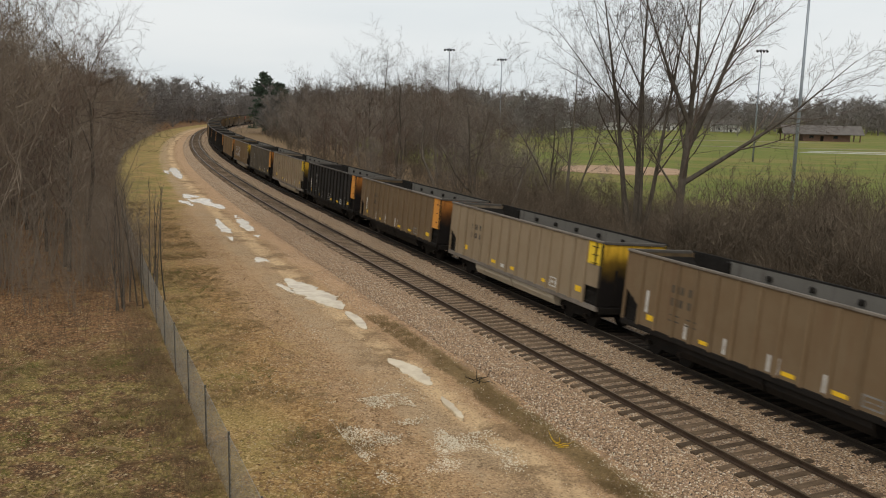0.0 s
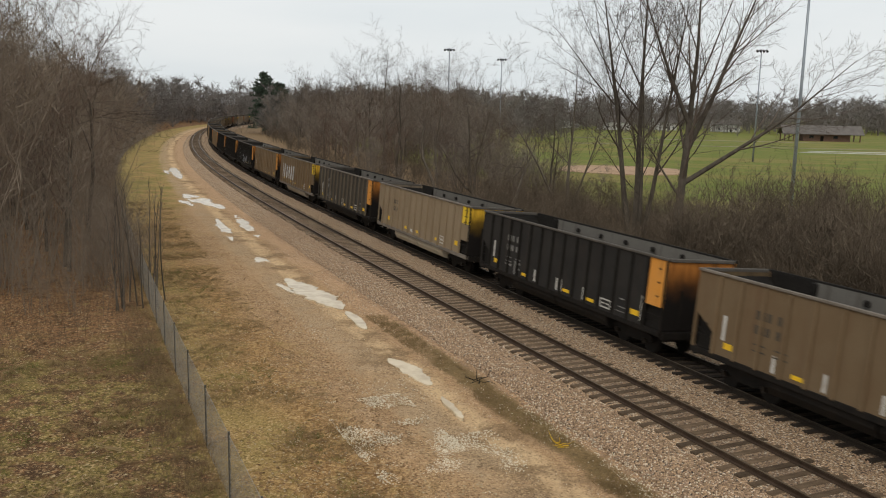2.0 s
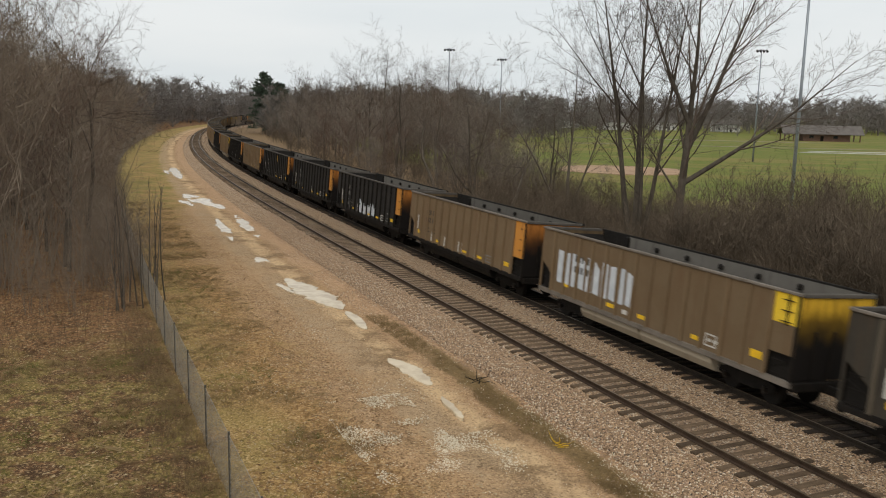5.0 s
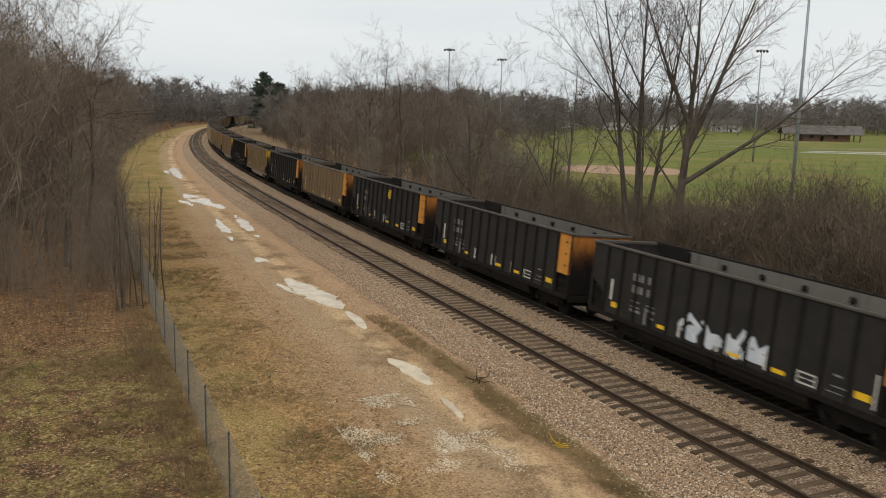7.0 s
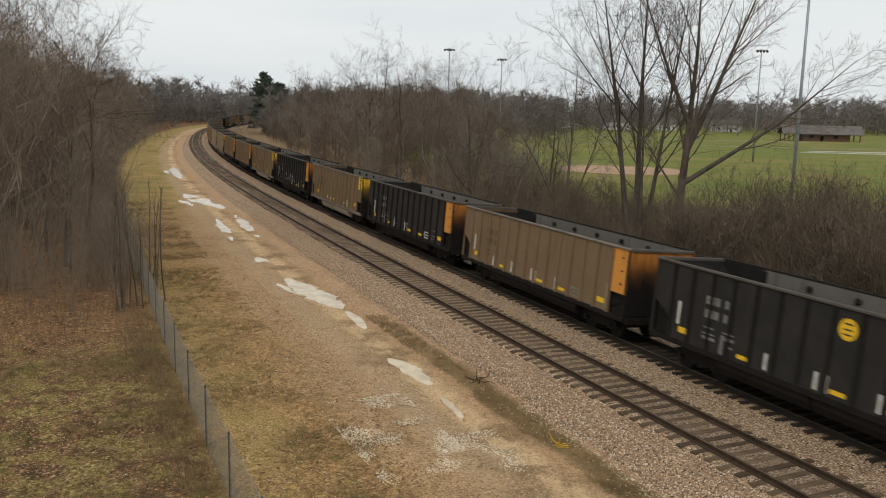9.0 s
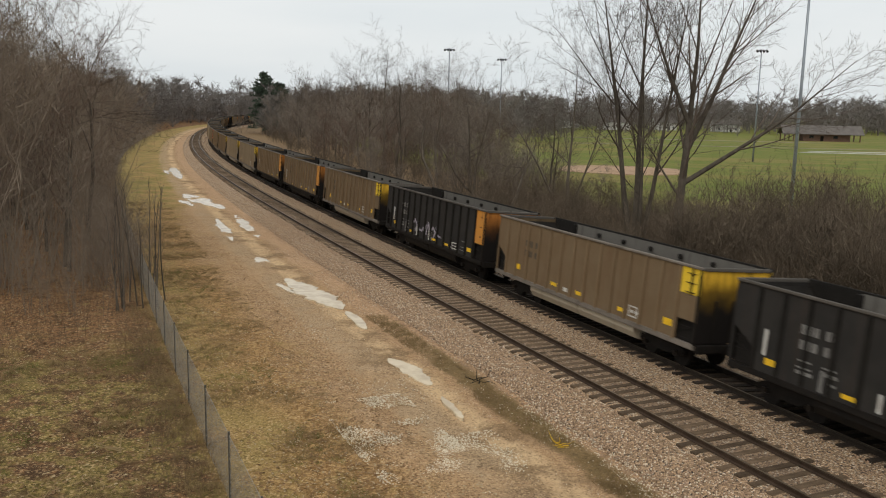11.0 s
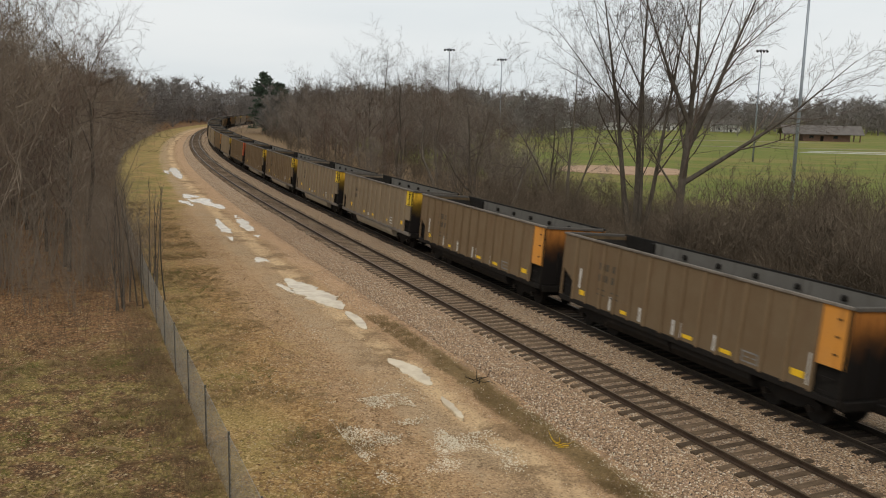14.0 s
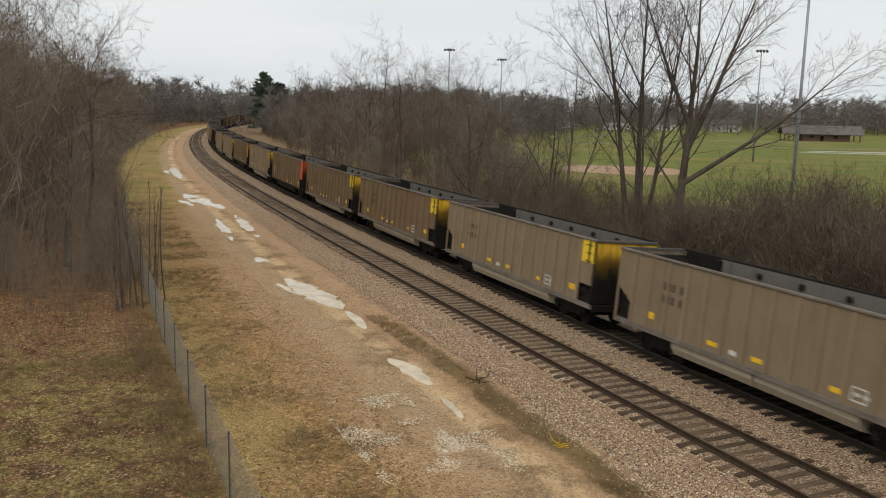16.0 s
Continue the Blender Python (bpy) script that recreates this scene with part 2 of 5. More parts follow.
M_GREENGRASS = surf("winter_grass_blade", (0.115, 0.125, 0.032), (0.19, 0.165, 0.055), 0.5, 8.0, 0.95, 0.0)
M_LITTER = surf("dead_leaf", (0.20, 0.110, 0.052), (0.29, 0.185, 0.10), 3.0, 20.0, 0.95, 0.0)
M_PALE_LEAF = surf("bleached_leaf", (0.46, 0.36, 0.22), (0.34, 0.25, 0.14), 3.0, 20.0, 0.95, 0.0)
M_WALLPALE = surf("pale_siding", (0.60, 0.59, 0.56), (0.52, 0.51, 0.48), 0.5, 8.0, 0.8, 0.05, 0, (0.2, 0.2, 6))
M_WALLBRICK = surf("brown_block_wall", (0.15, 0.09, 0.065), (0.19, 0.12, 0.09), 0.6, 6.0, 0.9, 0.1)
M_ROOF = surf("grey_brown_shingle", (0.12, 0.105, 0.095), (0.17, 0.15, 0.135), 0.5, 5.0, 0.9, 0.2)
M_WINDOW = surf("dark_window_glass", (0.02, 0.024, 0.028), (0.03, 0.035, 0.04), 0.5, 5.0, 0.1, 0.0)
M_PATH = surf("pale_concrete_path", (0.55, 0.54, 0.51), (0.44, 0.43, 0.40), 0.3, 6.0, 0.9, 0.1)
M_DULLPATH = surf("worn_footpath", (0.30, 0.265, 0.19), (0.24, 0.21, 0.14), 0.3, 6.0, 0.9, 0.1)
M_INFIELD = surf("clay_infield_dirt", (0.43, 0.285, 0.185), (0.31, 0.205, 0.125), 0.35, 4.0, 0.95, 0.1)


def water_material():
    m, nn, ll, bs = nodes_of("milky_puddle_water")
    nt = m.node_tree
    p = n_place(nt)
    n = n_noise(nt, 1.5, 4.0, 0.6, p)
    ll.new(n_mix(nt, n_range(nt, n, 0.35, 0.7), (0.60, 0.485, 0.325), (0.45, 0.35, 0.225)), bs.inputs["Base Color"])
    bs.inputs["Roughness"].default_value = 0.16
    bs.inputs["Specular IOR Level"].default_value = 0.2
    return m


M_WATER = water_material()


def ground_material():
    """Soil, gravel road, verge grass, leaf litter and mown field, laid out by line position and offset."""
    m, nn, ll, bs = nodes_of("ground_soil_and_grass")
    nt = m.node_tree
    uv = nn.new("ShaderNodeUVMap")
    uv.uv_map = "line"
    sep = nn.new("ShaderNodeSeparateXYZ")
    ll.new(uv.outputs[0], sep.inputs[0])
    p = n_place(nt)
    n1 = n_noise(nt, 0.16, 5.0, 0.6, p)
    n2 = n_noise(nt, 0.9, 5.0, 0.65, p)
    n3 = n_noise(nt, 7.0, 5.0, 0.7, p)
    n4 = n_noise(nt, 34.0, 3.0, 0.7, p)
    # s, d with wandering edges
    warp = n_math(nt, "MULTIPLY", n_math(nt, "SUBTRACT", n2, 0.5), 2.6)
    warp2 = n_math(nt, "MULTIPLY", n_math(nt, "SUBTRACT", n1, 0.5), 3.0)
    s = n_math(nt, "ADD", sep.outputs[0], n_math(nt, "MULTIPLY", warp, 3.0))
    d0 = n_math(nt, "ADD", sep.outputs[1], n_math(nt, "MULTIPLY", warp, 0.35))
    d = n_math(nt, "ADD", sep.outputs[1], n_math(nt, "ADD", warp, warp2))
    # verge: dead grass with green in it
    coarse = n_noise(nt, 2.6, 6.0, 0.7, p)
    dead = n_mix(nt, n_range(nt, n3, 0.42, 0.58), (0.340, 0.235, 0.115), (0.185, 0.112, 0.050))
    dead = n_mix(nt, n_math(nt, "MULTIPLY", n_range(nt, coarse, 0.50, 0.62), 0.75), dead, (0.150, 0.088, 0.040))
    green = n_mix(nt, n_range(nt, n3, 0.42, 0.58), (0.140, 0.140, 0.042), (0.235, 0.190, 0.080))
    spots = n_math(nt, "MULTIPLY", n_range(nt, n2, 0.55, 0.68), 0.55)
    far_green = n_range(nt, s, 55.0, 85.0)
    far_mottle = n_noise(nt, 0.35, 5.0, 0.7, p)
    green = n_mix(nt, n_math(nt, "MULTIPLY", n_range(nt, far_mottle, 0.44, 0.60), 0.7), green, (0.300, 0.215, 0.105))
    green = n_mix(nt, n_math(nt, "MULTIPLY", n_range(nt, far_mottle, 0.46, 0.36), 0.6), green, (0.105, 0.120, 0.032))
    dead = n_mix(nt, n_math(nt, "MULTIPLY", n_range(nt, n_noise(nt, 0.5, 5.0, 0.7, n_place(nt, (1.0, 0.5, 1))), 0.50, 0.64), 0.55), dead, (0.135, 0.085, 0.042))
    verge = n_mix(nt, n_math(nt, "MAXIMUM", spots, n_math(nt, "MULTIPLY", far_green, n_range(nt, n2, 0.30, 0.55))), dead, green)
    # gravel road
    road = n_mix(nt, n_range(nt, coarse, 0.38, 0.62), (0.345, 0.240, 0.145), (0.245, 0.165, 0.098))
    road = n_mix(nt, n_math(nt, "MULTIPLY", n_range(nt, n2, 0.48, 0.62), 0.6), road, (0.270, 0.185, 0.100))
    # pinkish spilt ballast towards the rails
    pink = n_mix(nt, n_range(nt, n3, 0.42, 0.60), (0.410, 0.290, 0.195), (0.230, 0.155, 0.102))
    road = n_mix(nt, n_range(nt, d0, 8.9, 8.0), road, pink)
    road = n_mix(nt, n_math(nt, "MULTIPLY", n_range(nt, n4, 0.52, 0.66), 0.6), road, (0.50, 0.395, 0.285))
    road = n_mix(nt, n_math(nt, "MULTIPLY", n_range(nt, n4, 0.47, 0.34), 0.6), road, (0.13, 0.085, 0.05))
    cells = nn.new("ShaderNodeTexVoronoi")
    cells.inputs["Scale"].default_value = 17.0
    ll.new(p, cells.inputs["Vector"])
    chip = nn.new("ShaderNodeSeparateColor")
    ll.new(cells.outputs["Color"], chip.inputs[0])
    stony = n_range(nt, n_noise(nt, 0.55, 4.0, 0.6, p), 0.36, 0.60)
    road = n_mix(nt, n_math(nt, "MULTIPLY", stony, n_range(nt, chip.outputs[0], 0.55, 0.85, 0.0, 0.40)), road, (0.47, 0.385, 0.30))
    road = n_mix(nt, n_math(nt, "MULTIPLY", stony, n_range(nt, chip.outputs[1], 0.62, 0.9, 0.0, 0.42)), road, (0.115, 0.078, 0.050))
    road = n_mix(nt, n_math(nt, "MULTIPLY", n_range(nt, n_noise(nt, 1.3, 5.0, 0.7, n_place(nt, (1.0, 0.45, 1))), 0.50, 0.66), 0.45), road, (0.175, 0.125, 0.080))
    # wheel tracks: pale dried mud, damp round the puddles
    t1 = n_math(nt, "SUBTRACT", 1.0, n_range(nt, n_math(nt, "ABSOLUTE", n_math(nt, "SUBTRACT", d0, 9.4)), 0.2, 0.75))
    t2 = n_math(nt, "SUBTRACT", 1.0, n_range(nt, n_math(nt, "ABSOLUTE", n_math(nt, "SUBTRACT", d0, 11.2)), 0.2, 0.8))
    road = n_mix(nt, n_math(nt, "MULTIPLY", t1, n_range(nt, n2, 0.35, 0.6, 0.55, 1.0)), road, (0.450, 0.350, 0.235))
    road = n_mix(nt, n_math(nt, "MULTIPLY", t2, n_range(nt, n1, 0.3, 0.6, 0.3, 0.7)), road, (0.330, 0.235, 0.150))
    damp = n_math(nt, "SUBTRACT", 1.0, n_range(nt, n_math(nt, "ABSOLUTE", n_math(nt, "SUBTRACT", d0, 9.75)), 0.9, 1.9))
    damp = n_math(nt, "MULTIPLY", damp, n_range(nt, n_noise(nt, 0.42, 5.0, 0.65, p), 0.50, 0.62))
    road = n_mix(nt, n_math(nt, "MULTIPLY", damp, 0.8), road, (0.150, 0.105, 0.065))
    # a darker weedy strip along the foot of the ballast
    weed = n_mix(nt, n_range(nt, n3, 0.4, 0.6), (0.085, 0.068, 0.032), (0.165, 0.120, 0.060))
    mid = n_math(nt, "SUBTRACT", 1.0, n_range(nt, n_math(nt, "ABSOLUTE", n_math(nt, "SUBTRACT", d0, 7.8)), 0.25, 0.75))
    mid = n_math(nt, "MULTIPLY", mid, n_range(nt, s, 24.0, 17.0))
    road = n_mix(nt, n_math(nt, "MULTIPLY", mid, 0.85), road, weed)
    base = n_mix(nt, n_range(nt, n_math(nt, "ADD", d, n_math(nt, "MULTIPLY", n_range(nt, s, 45.0, 100.0), 2.8)), 12.2, 14.2), road, verge)
    # greener close to the fence, a grey worn lane down the middle of the road
    base = n_mix(nt, n_math(nt, "MULTIPLY", n_range(nt, d, 14.2, 16.4), n_range(nt, far_mottle, 0.36, 0.56, 0.1, 0.6)), base, n_mix(nt, n_range(nt, n3, 0.42, 0.58), (0.150, 0.140, 0.045), (0.300, 0.245, 0.105)))
    lane = n_math(nt, "SUBTRACT", 1.0, n_range(nt, n_math(nt, "ABSOLUTE", n_math(nt, "SUBTRACT", d0, 10.6)), 0.35, 1.0))
    lane = n_math(nt, "MULTIPLY", lane, n_range(nt, n_noise(nt, 0.7, 5.0, 0.65, p), 0.38, 0.58, 0.25, 0.8))
    base = n_mix(nt, lane, base, n_mix(nt, n_range(nt, n4, 0.40, 0.60), (0.225, 0.172, 0.118), (0.385, 0.310, 0.225)))
    # beyond the fence: leaf litter, and rough olive grass near by
    litter = n_mix(nt, n_range(nt, n3, 0.42, 0.58), (0.200, 0.116, 0.060), (0.070, 0.042, 0.026))
    olive = n_mix(nt, n_range(nt, n3, 0.42, 0.58), (0.080, 0.072, 0.022), (0.215, 0.170, 0.070))
    olive = n_mix(nt, n_range(nt, n2, 0.44, 0.56), olive, n_mix(nt, n_range(nt, coarse, 0.42, 0.58), litter, (0.058, 0.036, 0.021)))
    wild = n_mix(nt, n_range(nt, s, 20.0, 29.0), olive, litter)
    base = n_mix(nt, n_range(nt, d0, 17.0, 17.8), base, wild)
    # the other side: bank, thicket floor, then mown field
    bank = n_mix(nt, n_range(nt, n3, 0.35, 0.65), (0.190, 0.142, 0.092), (0.115, 0.084, 0.054))
    base = n_mix(nt, n_range(nt, d0, -3.0, -4.0), base, bank)
    field = n_mix(nt, n_range(nt, n1, 0.3, 0.7), (0.084, 0.126, 0.021), (0.118, 0.140, 0.036))
    field = n_mix(nt, n_math(nt, "MULTIPLY", n_range(nt, n2, 0.4, 0.7), 0.4), field, (0.160, 0.145, 0.060))
    field = n_mix(nt, n_math(nt, "MULTIPLY", n_range(nt, n_noise(nt, 0.03, 4.0, 0.6, n_place(nt, (0.6, 2.0, 1))), 0.48, 0.60), 0.6), field, (0.180, 0.155, 0.062))
    base = n_mix(nt, n_range(nt, d, -30.0, -36.0), base, field)
    fleck = n_noise(nt, 16.0, 4.0, 0.75, p)
    base = n_mix(nt, n_math(nt, "MULTIPLY", n_range(nt, fleck, 0.53, 0.64), 0.55), base, n_mix(nt, 0.75, base, (0.02, 0.012, 0.006)))
    near_side = n_range(nt, d0, -25.0, -20.0)
    base = n_mix(nt, n_math(nt, "MULTIPLY", near_side, n_math(nt, "MULTIPLY", n_range(nt, fleck, 0.44, 0.36), 0.5)), base, n_mix(nt, 0.5, base, (0.62, 0.48, 0.29)))
    near_field = n_math(nt, "MULTIPLY", n_range(nt, d0, 8.2, 9.2), n_range(nt, s, 90.0, 40.0))
    base = n_mix(nt, n_math(nt, "MULTIPLY", near_field, n_range(nt, chip.outputs[2], 0.84, 0.97, 0.0, 0.5)), base, (0.46, 0.36, 0.23))
    base = n_mix(nt, n_math(nt, "MULTIPLY", near_field, n_range(nt, chip.outputs[2], 0.20, 0.05, 0.0, 0.5)), base, (0.055, 0.036, 0.020))
    patchy = n_noise(nt, 1.1, 5.0, 0.75, p)
    rough_side = n_range(nt, d0, 17.2, 17.9)
    base = n_mix(nt, n_math(nt, "MULTIPLY", rough_side, n_range(nt, patchy, 0.52, 0.64, 0.0, 0.75)), base, (0.055, 0.034, 0.018))
    base = n_mix(nt, n_math(nt, "MULTIPLY", rough_side, n_range(nt, patchy, 0.42, 0.32, 0.0, 0.6)), base, (0.235, 0.205, 0.080))
    base = n_mix(nt, 1.0, base, (1.30, 1.15, 0.96), "MULTIPLY")
    ll.new(base, bs.inputs["Base Color"])
    bs.inputs["Roughness"].default_value = 0.95
    bs.inputs["Specular IOR Level"].default_value = 0.15
    n_bump(nt, bs, n_math(nt, "ADD", n3, n_math(nt, "MULTIPLY", n4, 0.5)), 0.7, 0.07)
    return m


def ballast_material():
    m, nn, ll, bs = nodes_of("crushed_stone_ballast")
    nt = m.node_tree
    p = n_place(nt)
    vor = nn.new("ShaderNodeTexVoronoi")
    vor.inputs["Scale"].default_value = 21.0
    ll.new(p, vor.inputs["Vector"])
    n1 = n_noise(nt, 0.5, 5.0, 0.6, p)
    tone = nn.new("ShaderNodeSeparateColor")
    ll.new(vor.outputs["Color"], tone.inputs[0])
    col = n_mix(nt, tone.outputs[0], (0.555, 0.370, 0.220), (0.175, 0.112, 0.068))
    col = n_mix(nt, n_math(nt, "MULTIPLY", n_range(nt, tone.outputs[1], 0.8, 0.95), 0.8), col, (0.80, 0.68, 0.52))
    # gaps between stones: their shade put into the colour
    col = n_mix(nt, n_range(nt, vor.outputs["Distance"], 0.5, 0.9), col, (0.045, 0.035, 0.03))
    uv = nn.new("ShaderNodeUVMap")
    uv.uv_map = "line"
    sep = nn.new("ShaderNodeSeparateXYZ")
    ll.new(uv.outputs[0], sep.inputs[0])
    dd = n_math(nt, "ADD", sep.outputs[1], n_math(nt, "MULTIPLY", n_math(nt, "SUBTRACT", n1, 0.5), 1.0))
    # oily brake dust; the far strip also has the train's shade in its colour
    oil_shade = n_math(nt, "SUBTRACT", 1.0, n_range(nt, n_math(nt, "ABSOLUTE", dd), 0.75, 1.55))
    col = n_mix(nt, n_math(nt, "MULTIPLY", oil_shade, 0.85), col, (0.030, 0.024, 0.020))
    oil2 = n_math(nt, "SUBTRACT", 1.0, n_range(nt, n_math(nt, "ABSOLUTE", n_math(nt, "SUBTRACT", dd, 4.356)), 0.5, 1.3))
    col = n_mix(nt, n_math(nt, "MULTIPLY", oil2, 0.45), col, (0.120, 0.086, 0.062))
    ll.new(col, bs.inputs["Base Color"])
    bs.inputs["Roughness"].default_value = 0.95
    bs.inputs["Specular IOR Level"].default_value = 0.15
    n_bump(nt, bs, n_math(nt, "SUBTRACT", 1.0, vor.outputs["Distance"]), 1.0, 0.05)
    return m


M_GROUND = ground_material()
M_BALLAST = ballast_material()


# ---------------------------------------------------------------- ground, ballast and tracks
def line_uv(me):
    co = np.empty(len(me.vertices) * 3)
    me.vertices.foreach_get("co", co)
    co = co.reshape(-1, 3)
    S, D = to_sd(co[:, 0], co[:, 1])
    idx = np.empty(len(me.loops), dtype=np.int32)
    me.loops.foreach_get("vertex_index", idx)
    layer = me.uv_layers.new(name="line")
    layer.data.foreach_set("uv", np.stack([S[idx], D[idx]], 1).ravel().astype(np.float32))


def build_ground():
    def axis(lo, a, b, hi, fine):
        mid = list(np.arange(a, b, fine))
        up, x, st = [], b, fine
        while x < hi:
            up.append(x)
            st *= 1.13
            x += st
        up.append(hi)
        dn, x, st = [], a, fine
        while x > lo:
            st *= 1.13
            x -= st
            dn.append(max(x, lo))
        return np.array(sorted(set(dn)) + mid + up)
    xs, ys = axis(-2500, -32, 32, 2500, 0.5), axis(-400, 12, 80, 3500, 0.5)
    X, Y = np.meshgrid(xs, ys)
    S, D = to_sd(X, Y)
    Z = ground_z(D)
    rough = np.array([noise.noise((x * 0.25, y * 0.25, 0)) * 0.09 + noise.noise((x * 0.9, y * 0.9, 5)) * 0.045 for x, y in zip(X.ravel(), Y.ravel())])
    # shallow ruts along the road
    rut = -0.05 * np.exp(-((D - 9.5) / 0.6) ** 2) - 0.04 * np.exp(-((D - 11.4) / 0.5) ** 2)
    Z = Z + rough * np.where(np.abs(D) < 7.5, 0.2, 1.0) + rut
    nx = len(xs)
    F = [(j * nx + i, j * nx + i + 1, (j + 1) * nx + i + 1, (j + 1) * nx + i) for j in range(len(ys) - 1) for i in range(nx - 1)]
    me = raw("ground", list(zip(X.ravel().tolist(), Y.ravel().tolist(), Z.tolist())), F, M_GROUND)
    me.polygons.foreach_set("use_smooth", [True] * len(me.polygons))
    line_uv(me)
    return tagged(new("ground", me), "gravel service road, dead verge grass and mown field", "ground", kind="structure")


build_ground()


def build_ballast():
    prof = [(-4.3, -1.1), (-3.4, -0.85), (-2.0, -0.50), canted(-1.4, -0.20), canted(0, -0.20), canted(0.95, -0.195), canted(1.2, -0.215), canted(1.5, -0.25), (2.30, -0.24), (2.95, -0.185), (4.36, -0.186), (5.5, -0.19), (6.2, -0.34), (6.8, -0.66), (7.25, -0.95)]
    fine = []
    for (a, za), (b, zb) in zip(prof, prof[1:]):
        n = max(1, int((b - a) / 0.3))
        fine += [(a + (b - a) * i / n, za + (zb - za) * i / n) for i in range(n)]
    fine.append(prof[-1])
    V, F = sweep(fine, -60, 800, 2.0)
    V = [(x, y, z + noise.noise((x * 1.3, y * 1.3, 2)) * 0.026) for x, y, z in V]
    me = raw("ballast_bed", V, F, M_BALLAST)
    me.polygons.foreach_set("use_smooth", [True] * len(me.polygons))
    line_uv(me)
    return tagged(new("ballast_bed", me), "pinkish grey crushed stone ballast under two tracks", "ballast", kind="structure")


build_ballast()

RAIL_SIDE = [(-0.075, -0.165), (-0.07, -0.15), (-0.012, -0.125), (-0.012, -0.045), (-0.036, -0.03), (-0.036, -0.004)]
RAIL_PROFILE = RAIL_SIDE + [(-x, z) for x, z in reversed(RAIL_SIDE)]
RAIL_TOP = [(-0.037, -0.012), (-0.030, 0.0), (0.030, 0.0), (0.037, -0.012)]


def tie_mesh(name, material):
    bm = bmesh.new()
    box(bm, -0.115, 0.115, -1.3, 1.3, -0.345, -0.168, 0.012)
    return mesh_of(name, bm, material)


TIE, DARK_TIE = tie_mesh("tie", M_TIE), tie_mesh("tie", M_DARKTIE)


def build_track(name, d, s_parts, label, banked=False):
    thing = empty(name, kind="structure", label=label, category="railway track")
    rng = random.Random(int(d * 10) + 3)
    for off in (-0.7525, 0.7525):
        shift = (lambda p: canted(p[0] + off, p[1])) if banked else (lambda p: (p[0] + d + off, p[1]))
        V, F = sweep([shift(p) for p in RAIL_PROFILE], -60, 800, 2.0)
        rail = part("rail", raw("rail", V, F, M_SHADERAIL if banked else M_RAIL), None, thing)
        V, F = sweep([shift(p) for p in RAIL_TOP], -60, 800, 2.0)
        part("rail_head", raw("rail_head", V, F, M_RAILTOP), None, rail, "worn shiny rail head")
    s, V, F = -6.0, [], []
    base = [tuple(v.co) for v in TIE.vertices]
    tf = [tuple(p.vertices) for p in TIE.polygons]
    while s < 330:
        sk = rng.uniform(-0.02, 0.02)
        m = Matrix.Translation(at(s, CANT_D if banked else d, rng.uniform(-0.012, 0.004) + (CANT_Z if banked else 0))) @ Matrix.Rotation(heading(s) + sk, 4, "Z") @ Matrix.Rotation(CANT if banked else 0, 4, "X") @ Matrix.Translation((0, rng.uniform(-0.07, 0.07), 0))
        if s < s_parts:
            part("tie", DARK_TIE if banked else TIE, None, thing, m=m)
        else:
            n = len(V)
            V += [tuple(m @ Vector(c)) for c in base]
            F += [tuple(i + n for i in f) for f in tf]
        s += 0.53
    tagged(part("tie_row", raw("tie_row", V, F, M_DARKTIE if banked else M_TIE), None, thing), kind="stuff")
    return thing


build_track("track_near", TRACK_GAP, 120, "rusty rails on dark wooden ties in ballast")
build_track("track_far", 0.0, 55, "banked track carrying the coal train, its shade in the colours", True)

# ---------------------------------------------------------------- the coal train
PITCH, SPEED, FIRST, HALF, SILL, TOP = 16.155, 18.146, 15.64, 7.45, 1.08, 3.75
SHRINK = 0.972


def truck_meshes():
    bm = bmesh.new()
    # side frame: an arch over two axle boxes
    slab(bm, [(-1.25, 0.50), (-1.25, 0.66), (-0.75, 0.80), (0.75, 0.80), (1.25, 0.66), (1.25, 0.50), (0.95, 0.38), (0.72, 0.50), (0.45, 0.36), (-0.45, 0.36), (-0.72, 0.50), (-0.95, 0.38)], -0.07, 0.07)
    side = mesh_of("side_frame", bm, M_UNDER)
    bm = bmesh.new()
    cyl(bm, 0.457, 0.13, pose(0, 0, 0, 90), 20)
    cyl(bm, 0.485, 0.03, pose(0, 0.08, 0, 90), 20)
    wheel = mesh_of("wheel", bm, M_UNDER)
    bm = bmesh.new()
    cyl(bm, 0.105, 0.14, pose(0, 0, 0, 90), 12)
    cap = mesh_of("bearing_cap", bm, M_WHEEL)
    bm = bmesh.new()
    box(bm, -0.22, 0.22, -1.0, 1.0, 0.48, 0.80, 0.03)
    for x in (-0.89, 0.89):
        cyl(bm, 0.08, 1.9, pose(x, 0, 0.457, 90), 10)
    bolster = mesh_of("bolster", bm, M_UNDER)
    return side, wheel, cap, bolster


TRUCK = truck_meshes()


def add_truck(car, x):
    side, wheel, cap, bolster = TRUCK
    truck = part("truck", bolster, None, car, "black greasy wheel truck", pose(x, 0, 0))
    for y in (-1.02, 1.02):
        part("side_frame", side, None, truck, m=pose(0, y, 0))
        for dx in (-0.89, 0.89):
            part("wheel", wheel, None, truck, m=pose(dx, y * 0.735, 0.457, 0, 0, 0 if y < 0 else 180))
            part("bearing_cap", cap, None, truck, "worn bearing cap", m=pose(dx, y * 1.09, 0.457))


def strip(name, car, x, z, w, h, material, label, y=-1.542):
    bm = bmesh.new()
    box(bm, x - w / 2, x + w / 2, y - 0.004, y + 0.004, z, z + h)
    return part(name, bm, material, car, label)


